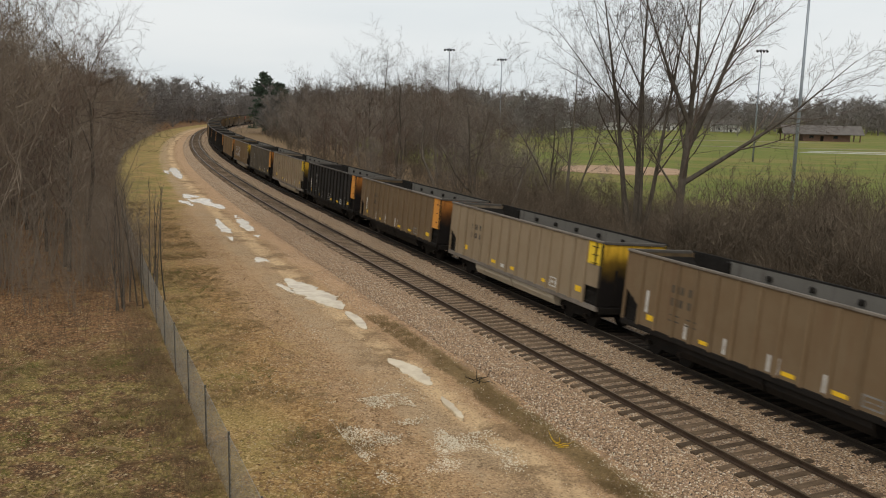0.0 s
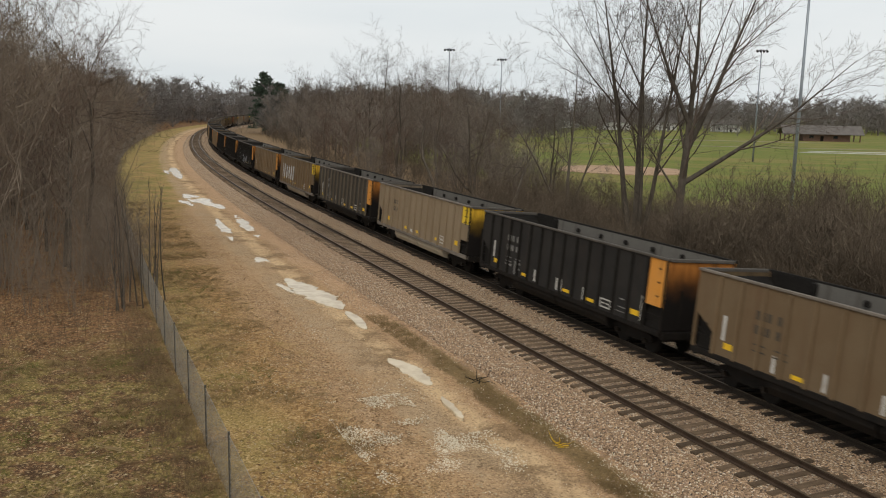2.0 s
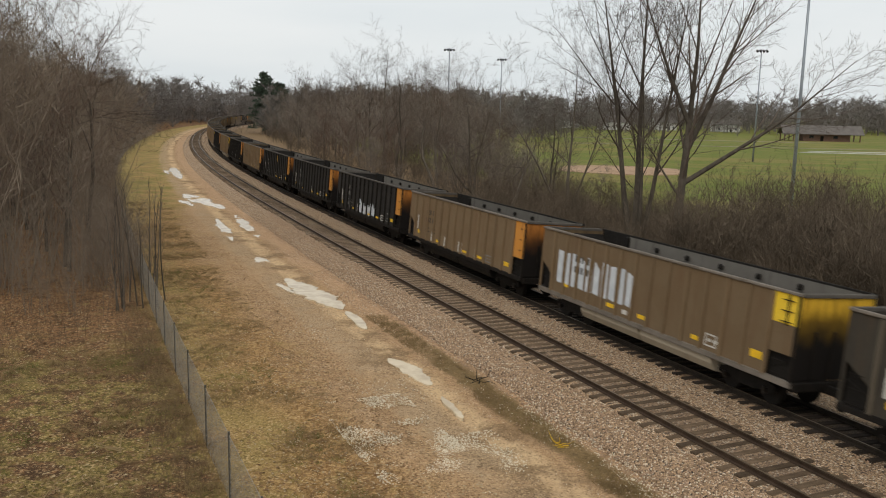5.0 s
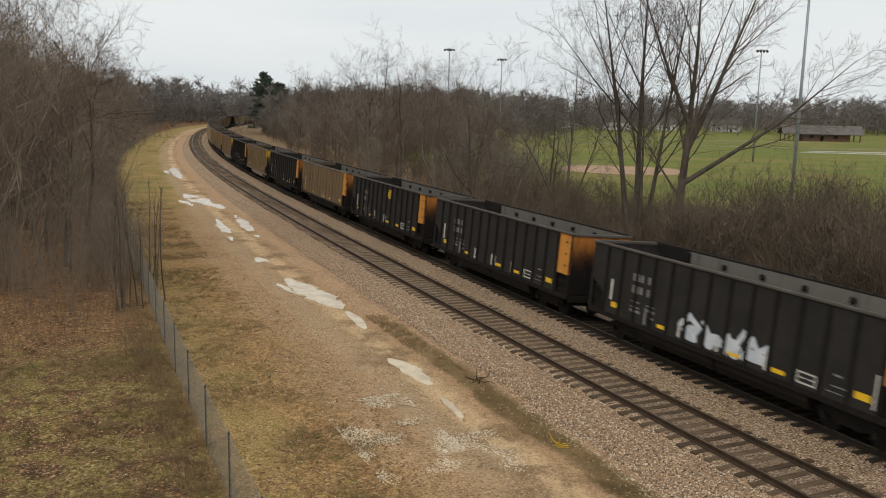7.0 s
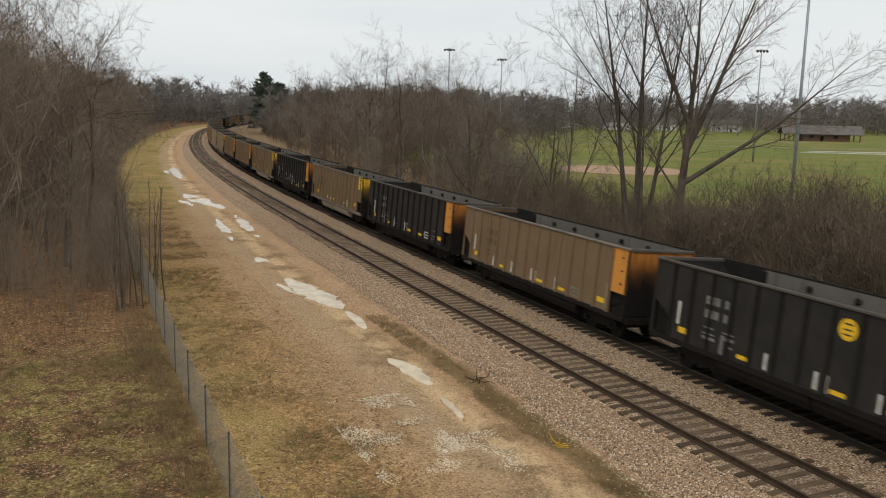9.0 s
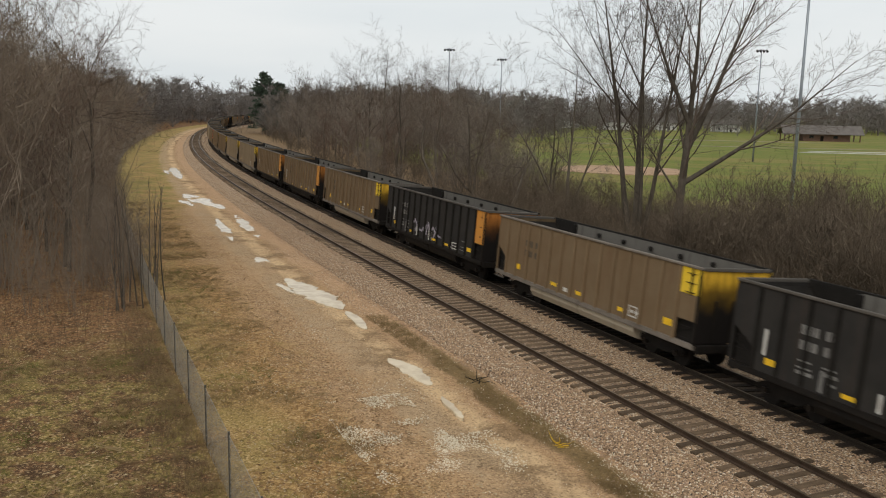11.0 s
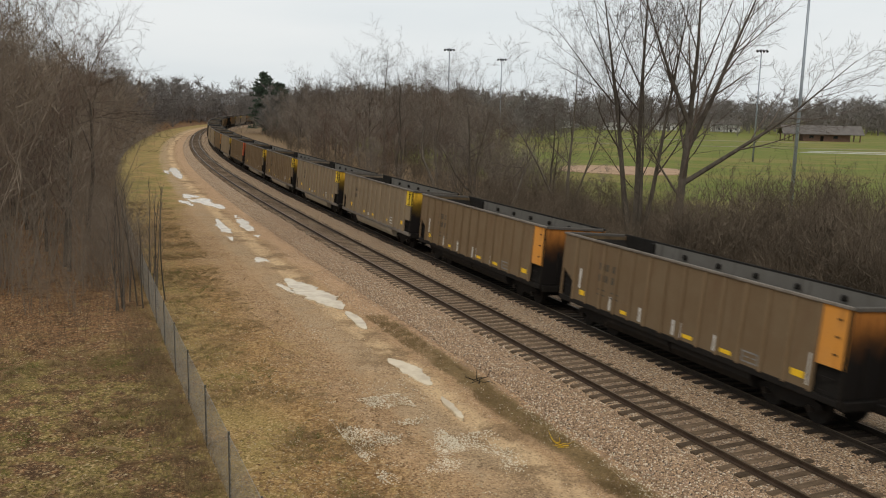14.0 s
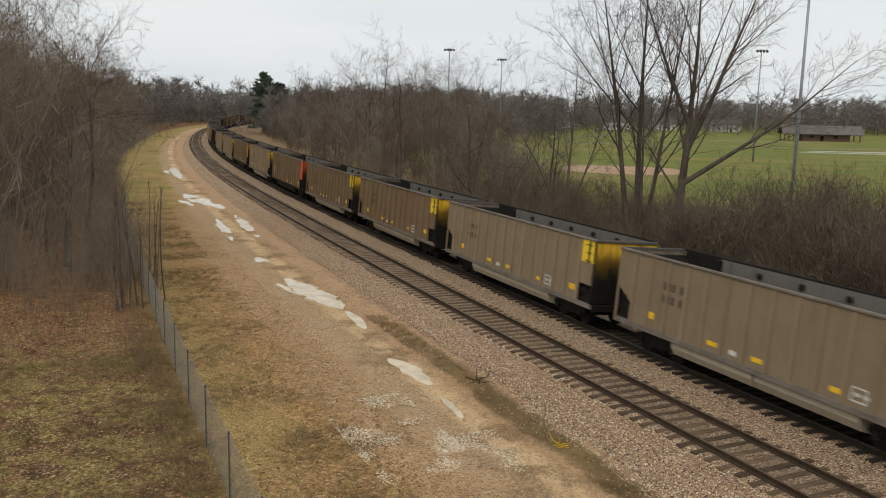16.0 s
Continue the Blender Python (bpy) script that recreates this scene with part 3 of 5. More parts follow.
def stencil(car, cells, material, label, y=-1.545):
    """Unreadable stencil rows as plain bars."""
    bm = bmesh.new()
    for x, z, w, h in cells:
        box(bm, x - w / 2, x + w / 2, y - 0.003, y + 0.003, z, z + h)
    return tagged(part("stencil_mark", bm, material, car, label), kind="stuff")


def frame_box(car, x, z, w, h, material):
    bm = bmesh.new()
    t, y0, y1 = 0.05, -1.548, -1.540
    box(bm, x - w / 2, x + w / 2, y0, y1, z, z + t)
    box(bm, x - w / 2, x + w / 2, y0, y1, z + h - t, z + h)
    box(bm, x - w / 2, x - w / 2 + t, y0, y1, z + t, z + h - t)
    box(bm, x + w / 2 - t, x + w / 2, y0, y1, z + t, z + h - t)
    for k in range(2):
        box(bm, x - w / 2 + 0.12 + 0.3 * k, x - w / 2 + 0.32 + 0.3 * k, y0, y1, z + 0.16, z + h - 0.16)
    return part("data_panel", bm, material, car, "white outlined data panel")


RUNG = mesh_of("rung", bar(bmesh.new(), (-0.24, 0, 0), (0.24, 0, 0), 0.016, 5), M_UNDER)
BRACKET = mesh_of("rung_bracket", box(bmesh.new(), -0.06, 0.06, -0.011, 0.011, -0.03, 0.03), M_UNDER)


SOCKET = mesh_of("brace_socket", box(bmesh.new(), -0.12, 0.12, -0.10, 0.028, -0.10, 0.10, 0.045), M_DUSTSHADE)
CROSS_TIE = mesh_of("cross_tie", box(bmesh.new(), -0.07, 0.07, -1.45, 1.45, -0.05, 0.05, 0.015), M_DUSTSHADE)


def gondola(kind, paint, end_paint, rim, bays, label, tub, rib_paint=None, marks="bars"):
    """An empty coal gondola, x towards its leading end, the seen side at -y."""
    car = empty(kind, label=label, category="coal wagon", group="wagons of the coal train")
    lo = -6.45
    # side sheets: full height between the end bays, cut away under them
    outline = [(-HALF, 2.25), (-HALF + 0.12, 2.25), (lo, 1.72), (lo, SILL), (6.45, SILL), (6.45, TOP - 0.06), (-HALF, TOP - 0.06)]
    for sgn in (-1, 1):
        bm = bmesh.new()
        slab(bm, outline, sgn * 1.535, sgn * 1.505)
        part("side_sheet", bm, paint, car)
        bm = bmesh.new()
        slab(bm, [(-5.1, 1.5), (5.5, 1.5), (7.2, TOP - 0.075), (-5.3, TOP - 0.075)], sgn * 1.500, sgn * 1.49)
        part("inner_lining", bm, M_INNER, car, "scoured grey steel lining")
        # dark end of the lining: shade of the sloping end, in its colour
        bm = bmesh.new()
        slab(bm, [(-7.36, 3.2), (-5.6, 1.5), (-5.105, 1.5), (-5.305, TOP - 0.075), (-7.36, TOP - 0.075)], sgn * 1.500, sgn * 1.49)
        part("inner_end_lining", bm, M_DUSTSHADE, car, "lining dark with coal dust and painted shade")
        # end bay panel in warning paint
        bm = bmesh.new()
        low = 1.95 if end_paint is not M_YELLOW else 2.75
        slab(bm, [(6.453, low), (HALF, low), (HALF, TOP - 0.06), (6.453, TOP - 0.06)], sgn * 1.535, sgn * 1.505)
        part("end_bay_panel", bm, end_paint, car, "bright painted end panel with rungs")
        if low > 2:
            bm = bmesh.new()
            slab(bm, [(6.453, 1.85), (HALF, 1.85), (HALF, low - 0.003), (6.453, low - 0.003)], sgn * 1.535, sgn * 1.505)
            part("end_bay_apron", bm, paint, car)
        # corner posts and side sill
        for x in (-HALF + 0.04, HALF - 0.04):
            bm = bmesh.new()
            box(bm, x - 0.04, x + 0.04, sgn * 1.47, sgn * 1.55, 1.0, TOP - 0.08)
            part("corner_post", bm, paint if x < 0 else M_UNDER, car)
        bm = bmesh.new()
        box(bm, -HALF, HALF, sgn * 1.44, sgn * 1.575, SILL - 0.17, SILL + 0.02, 0.015)
        part("side_sill", bm, rim if tub else M_UNDER, car)
        # added near-black plates that stand for the shade inside the open end bays
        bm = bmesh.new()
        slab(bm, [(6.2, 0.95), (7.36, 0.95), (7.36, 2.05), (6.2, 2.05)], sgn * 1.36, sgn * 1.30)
        part("bay_shade_plate", bm, M_DUSTSHADE, car)
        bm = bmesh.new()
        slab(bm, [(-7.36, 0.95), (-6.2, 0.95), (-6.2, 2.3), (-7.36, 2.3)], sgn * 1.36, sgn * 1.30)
        part("bay_shade_plate", bm, M_DUSTSHADE, car)
        # grab rungs
        for x, z0 in ((6.95, 1.25), (-6.95, 1.2)):
            for k in range(2 if x > 0 else 3):
                part("rung", RUNG, None, car, m=pose(x, sgn * 1.585, z0 + 0.4 * k))
        if end_paint is M_YELLOW:
            for k in range(3):
                part("rung", RUNG, None, car, m=pose(7.02, sgn * 1.575, 2.82 + 0.32 * k))
            bm = bmesh.new()
            box(bm, 6.99, 7.05, sgn * 1.537, sgn * 1.570, 2.72, TOP - 0.12)
            part("ladder_stile", bm, M_UNDER, car)
        else:
            for k in range(3):
                part("rung_bracket", BRACKET, None, car, m=pose(7.08, sgn * 1.549, 2.32 + 0.5 * k))
    # vertical ribs
    bm = bmesh.new()
    slab(bm, [(-0.055, SILL), (0.055, SILL), (0.055, TOP - 0.12), (-0.055, TOP - 0.12)], -0.10, 0.0)
    bmesh.ops.bevel(bm, geom=[e for e in bm.edges if abs(e.verts[0].co.z - e.verts[1].co.z) > 1 and e.verts[0].co.y < -0.05 and e.verts[1].co.y < -0.05], offset=0.03, segments=1, affect="EDGES")
    rib = mesh_of("rib", bm, rib_paint or paint)
    for i in range(bays + 1):
        x = lo + 0.06 + (12.9 - 0.12) * i / bays
        part("rib", rib, None, car, m=pose(x, -1.535, 0))
        part("rib", rib, None, car, m=pose(x, 1.535, 0, 0, 0, 180))
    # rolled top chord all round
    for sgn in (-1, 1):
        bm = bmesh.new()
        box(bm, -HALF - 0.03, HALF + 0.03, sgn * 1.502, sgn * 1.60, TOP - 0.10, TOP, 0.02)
        # far chord near-black, near chord in the rim colour
        part("top_chord", bm, rim if sgn < 0 else M_DUSTSHADE, car, "worn steel top chord")
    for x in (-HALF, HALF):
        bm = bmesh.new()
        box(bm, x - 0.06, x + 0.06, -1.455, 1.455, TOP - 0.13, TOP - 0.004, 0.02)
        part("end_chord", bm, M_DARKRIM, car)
    # end sheets: paint above, brown then black towards the bottom
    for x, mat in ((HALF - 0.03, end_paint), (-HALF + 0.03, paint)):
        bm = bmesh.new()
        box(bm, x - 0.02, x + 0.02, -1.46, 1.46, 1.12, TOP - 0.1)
        part("end_sheet", bm, M_END[mat], car, "painted end sheet going brown, then black towards the bottom")
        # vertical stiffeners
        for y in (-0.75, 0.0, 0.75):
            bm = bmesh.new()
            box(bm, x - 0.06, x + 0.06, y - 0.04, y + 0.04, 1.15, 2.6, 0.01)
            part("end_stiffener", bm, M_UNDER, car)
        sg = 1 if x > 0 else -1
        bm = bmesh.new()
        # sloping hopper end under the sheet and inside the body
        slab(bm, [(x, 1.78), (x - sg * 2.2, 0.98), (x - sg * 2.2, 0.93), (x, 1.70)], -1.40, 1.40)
        part("slope_sheet", bm, M_DUSTSHADE, car)
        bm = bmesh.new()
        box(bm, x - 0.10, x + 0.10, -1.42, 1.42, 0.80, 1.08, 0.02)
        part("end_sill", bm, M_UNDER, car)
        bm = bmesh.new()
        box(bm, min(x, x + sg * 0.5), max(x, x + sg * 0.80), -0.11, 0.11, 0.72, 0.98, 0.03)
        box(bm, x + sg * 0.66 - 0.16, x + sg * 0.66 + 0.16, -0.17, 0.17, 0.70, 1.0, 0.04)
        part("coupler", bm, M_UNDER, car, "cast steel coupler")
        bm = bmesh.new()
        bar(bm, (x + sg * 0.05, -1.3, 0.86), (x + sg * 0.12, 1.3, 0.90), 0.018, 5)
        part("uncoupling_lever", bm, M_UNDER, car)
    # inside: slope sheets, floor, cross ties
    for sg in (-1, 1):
        # the slope's shade is put into its near-black colour
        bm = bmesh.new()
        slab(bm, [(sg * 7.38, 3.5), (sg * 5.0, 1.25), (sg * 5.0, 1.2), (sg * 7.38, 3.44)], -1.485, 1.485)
        part("inner_slope", bm, M_DUSTSHADE, car, "inner slope dark with coal dust and painted shade")
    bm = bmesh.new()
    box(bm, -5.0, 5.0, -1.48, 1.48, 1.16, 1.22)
    part("floor_sheet", bm, M_DUSTSHADE, car)
    # brace sockets along the lining and a bulkhead post where the slope sheet ends
    for sg in (-1, 1):
        bm = bmesh.new()
        box(bm, -5.42, -5.22, sg * 1.34, sg * 1.487, 2.6, TOP - 0.10, 0.02)
        part("bulkhead_post", bm, M_DUSTSHADE, car)
        for x in (-3.25, -1.30, 0.65, 2.60, 4.55, 6.30):
            part("brace_socket", SOCKET, None, car, m=pose(x, sg * 1.46, TOP - 0.34, 0, 0, 0 if sg > 0 else 180))
    for x in (-3.25, 0.65, 4.55):
        part("cross_tie", CROSS_TIE, None, car, m=pose(x, 0, 2.55))
    # twin tubs or a dark belly under the sills
    for sg in (-1, 1):
        bm = bmesh.new()
        prof = [(-1.47, SILL - 0.1), (-1.45, 0.70), (-1.30, 0.46), (-0.75, 0.34), (-0.2, 0.36), (-0.12, SILL - 0.1)]
        a, b = (0.06, 4.0) if sg > 0 else (-4.0, -0.06)
        va = [bm.verts.new((a, y, z)) for y, z in prof]
        vb = [bm.verts.new((b, y, z)) for y, z in prof]
        vc = [bm.verts.new((a, -y, z)) for y, z in prof]
        vd = [bm.verts.new((b, -y, z)) for y, z in prof]
        for r0, r1 in ((va, vb), (vc, vd)):
            for i in range(len(prof) - 1):
                bm.faces.new((r0[i], r0[i + 1], r1[i + 1], r1[i]))
            bm.faces.new(r0)
            bm.faces.new(r1)
        part("tub" if tub else "belly", bm, M_TUB if tub else M_UNDER, car, "dusty tan bathtub bottom" if tub else "")
    bm = bmesh.new()
    box(bm, -7.4, 7.4, -0.18, 0.18, 0.70, 1.05)
    part("centre_sill", bm, M_UNDER, car)
    for x in (-5.25, 5.25):
        add_truck(car, x)
    # markings on the seen side
    if marks == "bars":
        for x, z, h in ((-6.0, 1.62, 0.80), (6.28, 1.22, 0.95)):
            strip("white_strip", car, x, z, 0.13, h, M_WHITE, "white reflective strip")
        for x in (-3.75, -1.8, 0.15, 0.52, 2.3, 3.42):
            strip("white_strip", car, x, 1.17, 0.12, 0.52, M_WHITE, "white reflective strip")
        for x in (-5.66, -2.75, 0.95, 2.85, 5.86):
            strip("yellow_strip", car, x, 1.36 if abs(x) > 5 else 1.22, 0.52, 0.2 if abs(x) > 5 else 0.13, M_MARK, "yellow reflective strip")
        frame_box(car, 3.93, 1.20, 0.72, 0.36, M_WHITE if paint is not M_BROWN else M_DIMWHITE)
        ink = M_DIMBLACK if paint is M_BROWN else M_DIMWHITE
    else:
        for x in (-5.3, -1.9, 0.15, 3.2, 6.0):
            strip("yellow_strip", car, x, 1.30 if abs(x) < 5 else 1.45, 0.50, 0.15 if abs(x) < 5 else 0.24, M_MARK, "yellow reflective strip")
        strip("white_strip", car, -0.92, 1.24, 0.34, 0.16, M_WHITE, "white stencil plate")
        frame_box(car, 3.93, 1.25, 0.55, 0.42, M_WHITE)
        ink = M_DIMBLACK
    cells = []
    for x0 in (-4.62, -3.72):
        for k in range(2 if x0 > -4 else 3):
            cells.append((x0 + 0.24 * k, 2.62, 0.15, 0.27))
            cells.append((x0 + 0.24 * k, 2.17, 0.15, 0.27))
        if marks == "bars":
            cells += [(x0 + 0.2, 1.82 - 0.0, 0.5, 0.05), (x0 + 0.2, 1.62, 0.55, 0.05)]
    stencil(car, cells, ink, "faded stencilled bars")
    if marks == "bars" and paint is not M_BROWN:
        stencil(car, [(-4.4, 1.45, 0.6, 0.10), (-3.45, 1.62, 0.45, 0.10), (-3.75, 1.14, 0.13, 0.62), (-3.4, 1.4, 0.3, 0.07),
                      (5.0, 1.75, 0.28, 0.06), (5.12, 1.45, 0.6, 0.04), (4.95, 1.28, 0.55, 0.03)], M_DIMWHITE, "faded white stencil bars")
    return car


M_TUB = painted_steel("dusty_tub_paint", (0.33, 0.275, 0.20), (0.16, 0.12, 0.08), (0.38, 0.33, 0.25), 0.5)


def end_gradient(name, paint, edge, soft=0.45):
    """End paint with rust runs: rust brown below an uneven edge, then black further down."""
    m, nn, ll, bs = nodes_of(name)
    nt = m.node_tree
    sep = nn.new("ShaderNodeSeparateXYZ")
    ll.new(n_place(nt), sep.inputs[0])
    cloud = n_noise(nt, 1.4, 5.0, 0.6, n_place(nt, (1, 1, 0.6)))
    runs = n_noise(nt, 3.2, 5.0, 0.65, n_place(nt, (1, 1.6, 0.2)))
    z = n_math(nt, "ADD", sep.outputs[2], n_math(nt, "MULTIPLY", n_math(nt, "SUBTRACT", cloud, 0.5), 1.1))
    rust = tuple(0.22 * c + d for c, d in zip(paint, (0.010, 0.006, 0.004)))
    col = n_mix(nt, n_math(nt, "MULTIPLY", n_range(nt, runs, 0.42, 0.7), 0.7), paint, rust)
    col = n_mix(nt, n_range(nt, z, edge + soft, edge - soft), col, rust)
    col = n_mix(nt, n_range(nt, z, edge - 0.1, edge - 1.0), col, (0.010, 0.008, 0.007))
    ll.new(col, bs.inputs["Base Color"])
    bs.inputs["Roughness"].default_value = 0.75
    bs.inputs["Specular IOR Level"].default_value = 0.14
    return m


M_END = {M_ORANGE: end_gradient("orange_end_gradient", (0.40, 0.150, 0.03), 3.15, 0.6), M_YELLOW: end_gradient("yellow_end_gradient", (0.62, 0.36, 0.03), 3.10, 0.35), M_RED: end_gradient("red_end_gradient", (0.42, 0.09, 0.03), 3.1, 0.6),
         M_BROWN: end_gradient("brown_end_gradient", (0.11, 0.075, 0.04), 2.9), M_TAN: end_gradient("tan_end_gradient", (0.17, 0.13, 0.09), 2.9), M_BLACK: end_gradient("black_end_gradient", (0.022, 0.02, 0.018), 2.9), M_GREY: end_gradient("grey_end_gradient", (0.05, 0.042, 0.034), 2.9)}


def blob(rng, cx, cz, rx, rz, n=18, wob=0.25):
    ph = [rng.uniform(0, 6.28) for _ in range(3)]
    out = []
    for i in range(n):
        a = 2 * math.pi * i / n
        k = 1 + wob * (0.6 * math.sin(2 * a + ph[0]) + 0.4 * math.sin(3 * a + ph[1]) + 0.3 * math.sin(5 * a + ph[2]))
        out.append((cx + rx * k * math.cos(a), cz + rz * k * math.sin(a)))
    return out


def stroke(bm, pts, w, y0, y1):
    """A fat sprayed line through points in x, z."""
    for (ax, az), (bx, bz) in zip(pts, pts[1:]):
        L = math.hypot(bx - ax, bz - az)
        ux, uz = (bx - ax) / L * w * 0.5, (bz - az) / L * w * 0.5
        slab(bm, [(ax - ux - uz, az - uz + ux), (ax - ux + uz, az - uz - ux), (bx + ux + uz, bz + uz - ux), (bx + ux - uz, bz + uz + ux)], y0, y1)
        y0 -= 0.0012


SPRAY_STROKES = [[(0.0, 0.15), (0.35, 0.9), (0.6, 0.5), (1.0, 0.8)], [(0.0, 0.6), (0.4, 0.95), (0.9, 0.6), (0.6, 0.15)], [(0.1, 0.85), (0.5, 0.35), (1.0, 0.3)],
                 [(0.0, 0.3), (0.3, 0.6), (0.55, 0.25), (0.95, 0.9)]]


def graffiti(car, x0, x1, z0, z1, n, material, label, seed, fill=True):
    """Sprayed shapes, a few fat strokes each, some over a filled body, on the sheet of the seen side."""
    rng = random.Random(seed)
    step = (x1 - x0) / n
    for i in range(n):
        cx, h = x0 + step * i, (z1 - z0) * rng.uniform(0.72, 1.0)
        bm = bmesh.new()
        if fill:
            slab(bm, blob(rng, cx + step * 0.5, z0 + h * 0.30, step * 0.46, h * 0.28, 24, 0.30), -1.5445 - 0.001 * (i % 2), -1.538)
        stroke(bm, [(cx + step * u, z0 + h * v) for u, v in SPRAY_STROKES[(i + seed) % 4]], step * (0.2 if fill else 0.14), -1.5475, -1.538)
        part("graffiti", bm, material, car, label)


def block_bars(car, x0, z0, n, w, h, material, label):
    for i in range(n):
        bm = bmesh.new()
        x = x0 + i * w * 1.18
        slab(bm, [(x, z0), (x + w * 0.42, z0), (x + w * 0.38, z0 + h), (x - 0.04, z0 + h * 1.02)], -1.547, -1.538)
        slab(bm, [(x + w * 0.58, z0 + 0.05), (x + w, z0), (x + w * 0.95, z0 + h * (1 - 0.12 * (i % 3))), (x + w * 0.55, z0 + h * 0.97)], -1.547, -1.538)
        part("graffiti", bm, material, car, label)


PROTO = {
    "b": gondola("coal_gondola", M_BROWN, M_ORANGE, M_RIM, 13, "brown ribbed coal gondola with orange end panel, empty", False),
    "t": gondola("coal_gondola", M_TAN, M_YELLOW, M_RIM, 13, "dusty tan coal gondola with yellow end, empty, on the track", True, marks="plates"),
    "k": gondola("coal_gondola", M_BLACK, M_ORANGE, M_DARKRIM, 13, "black ribbed coal gondola with orange end panel, empty", False, rib_paint=M_DUSTSHADE),
    "g": gondola("coal_gondola", M_GREY, M_ORANGE, M_RIM, 13, "weathered grey-brown coal gondola with orange end panel", False, rib_paint=M_RIB),
    "r": gondola("coal_gondola", M_BROWN, M_RED, M_RIM, 13, "brown ribbed coal gondola with red-orange end panel", False),
    "y": gondola("coal_gondola", M_BROWN, M_YELLOW, M_RIM, 13, "brown coal gondola with yellow end and dusty tub", True, marks="plates"),
}
# wagon by wagon from the one that has just passed the bridge to the last one still behind the bend
ORDER = "kb" + "btbktgybkkkbkykybbttyyrtbttkbtbktbkbttbkbtkt"
TRAIN = []


def build_train():
    used = set()
    for n, k in enumerate(ORDER):
        i = n - 2
        if k not in used and i not in (6, 8, 10, 14):
            car = PROTO[k]
            used.add(k)
        else:
            car = copy_thing(PROTO[k], Matrix.Identity(4))
        if i == 6:
            block_bars(car, -6.0, 1.55, 5, 0.95, 1.35, M_SPRAY, "white block graffiti on the side")
            tagged(car, "brown coal gondola with large white block graffiti")
        if i == 8:
            graffiti(car, -1.7, 2.35, 1.2, 2.15, 4, M_SPRAY, "white bubble graffiti low on the side", 5)
            tagged(car, "black coal gondola with white bubble graffiti")
        if i == 14:
            graffiti(car, -2.5, 1.9, 1.30, 2.25, 6, M_SPRAY_PINK, "pale pink and white graffiti", 9, False)
            tagged(car, "black coal gondola with pale pink graffiti")
        if i == 10:
            bm = bmesh.new()
            cyl(bm, 0.31, 0.008, pose(0.98, -1.543, 3.10, 90), 28)
            disc = part("round_emblem", bm, M_MARK, car, "round yellow emblem")
            bm = bmesh.new()
            for z in (3.23, 3.07, 2.93):
                box(bm, 0.82, 1.14, -1.551, -1.545, z, z + 0.05)
            part("emblem_mark", bm, M_DIMBLACK, disc)
            tagged(car, "black coal gondola with a round yellow emblem")
        car.scale = (SHRINK, 1, 1)
        TRAIN.append((i, car))


def car_pose(i, t):
    s = FIRST + PITCH * i - HALF * SHRINK - SPEED * t
    a, b = at(s - 5.25, CANT_D, CANT_Z), at(s + 5.25, CANT_D, CANT_Z)
    c = (a + b) / 2
    return Matrix.Translation(c) @ Matrix.Rotation(math.atan2(a.y - b.y, a.x - b.x), 4, "Z") @ Matrix.Rotation(-CANT, 4, "X")


def motions():
    for i, car in TRAIN:
        walk(car, [(0.5 * k, car_pose(i, 0.5 * k)) for k in range(33)])
    scene.frame_set(1)


build_train()

# ---------------------------------------------------------------- bare trees and thickets
class Growth:
    """Triangles of tapering limbs."""

    def __init__(self):
        self.v, self.t = [], []

    def tube(self, pts, rads, n):
        base, k = len(self.v), len(pts)
        for i, (p, r) in enumerate(zip(pts, rads)):
            a = pts[min(i + 1, k - 1)] - pts[max(i - 1, 0)]
            u = a.orthogonal().normalized()
            w = a.normalized().cross(u)
            for j in range(n):
                c = 2 * math.pi * j / n
                self.v.append(p + (u * math.cos(c) + w * math.sin(c)) * r)
        for i in range(k - 1):
            for j in range(n):
                a, b = base + i * n + j, base + i * n + (j + 1) % n
                self.t += [(a, b, b + n), (a, b + n, a + n)]

    def spike(self, p, q, r):
        base = len(self.v)
        a = (q - p).normalized()
        u = a.orthogonal()
        u.rotate(Matrix.Rotation(base * 2.4, 3, a))
        u *= r / u.length
        self.v += [p + u, p - u, q]
        self.t.append((base, base + 1, base + 2))

    def arrays(self):
        return np.array([tuple(c) for c in self.v], dtype=np.float32).reshape(-1, 3), np.array(self.t, dtype=np.int32).reshape(-1, 3)


def tri_mesh(name, V, T, material):
    me = bpy.data.meshes.new(name)
    me.vertices.add(len(V))
    me.vertices.foreach_set("co", np.ascontiguousarray(V, dtype=np.float32).ravel())
    me.loops.add(len(T) * 3)
    me.loops.foreach_set("vertex_index", np.ascontiguousarray(T, dtype=np.int32).ravel())
    me.polygons.add(len(T))
    me.polygons.foreach_set("loop_start", np.arange(0, len(T) * 3, 3, dtype=np.int32))
    me.polygons.foreach_set("use_smooth", np.ones(len(T), dtype=bool))
    me.materials.append(material)
    me.update(calc_edges=True)
    return me


def strew(name, protos, places, material, label, category):
    """One object of many small growths; places: x, y, z, turn, size, height factor, which."""
    VS, TS, n = [], [], 0
    for x, y, z, a, k, h, w in places:
        V, T = protos[w % len(protos)]
        c, s = math.cos(a) * k, math.sin(a) * k
        VS.append(np.stack([V[:, 0] * c - V[:, 1] * s + x, V[:, 0] * s + V[:, 1] * c + y, V[:, 2] * k * h + z], 1))
        TS.append(T + n)
        n += len(V)
    me = tri_mesh(name, np.concatenate(VS), np.concatenate(TS), material)
    return tagged(new(name, me), label, category, kind="stuff")


UP = Vector((0, 0, 1))


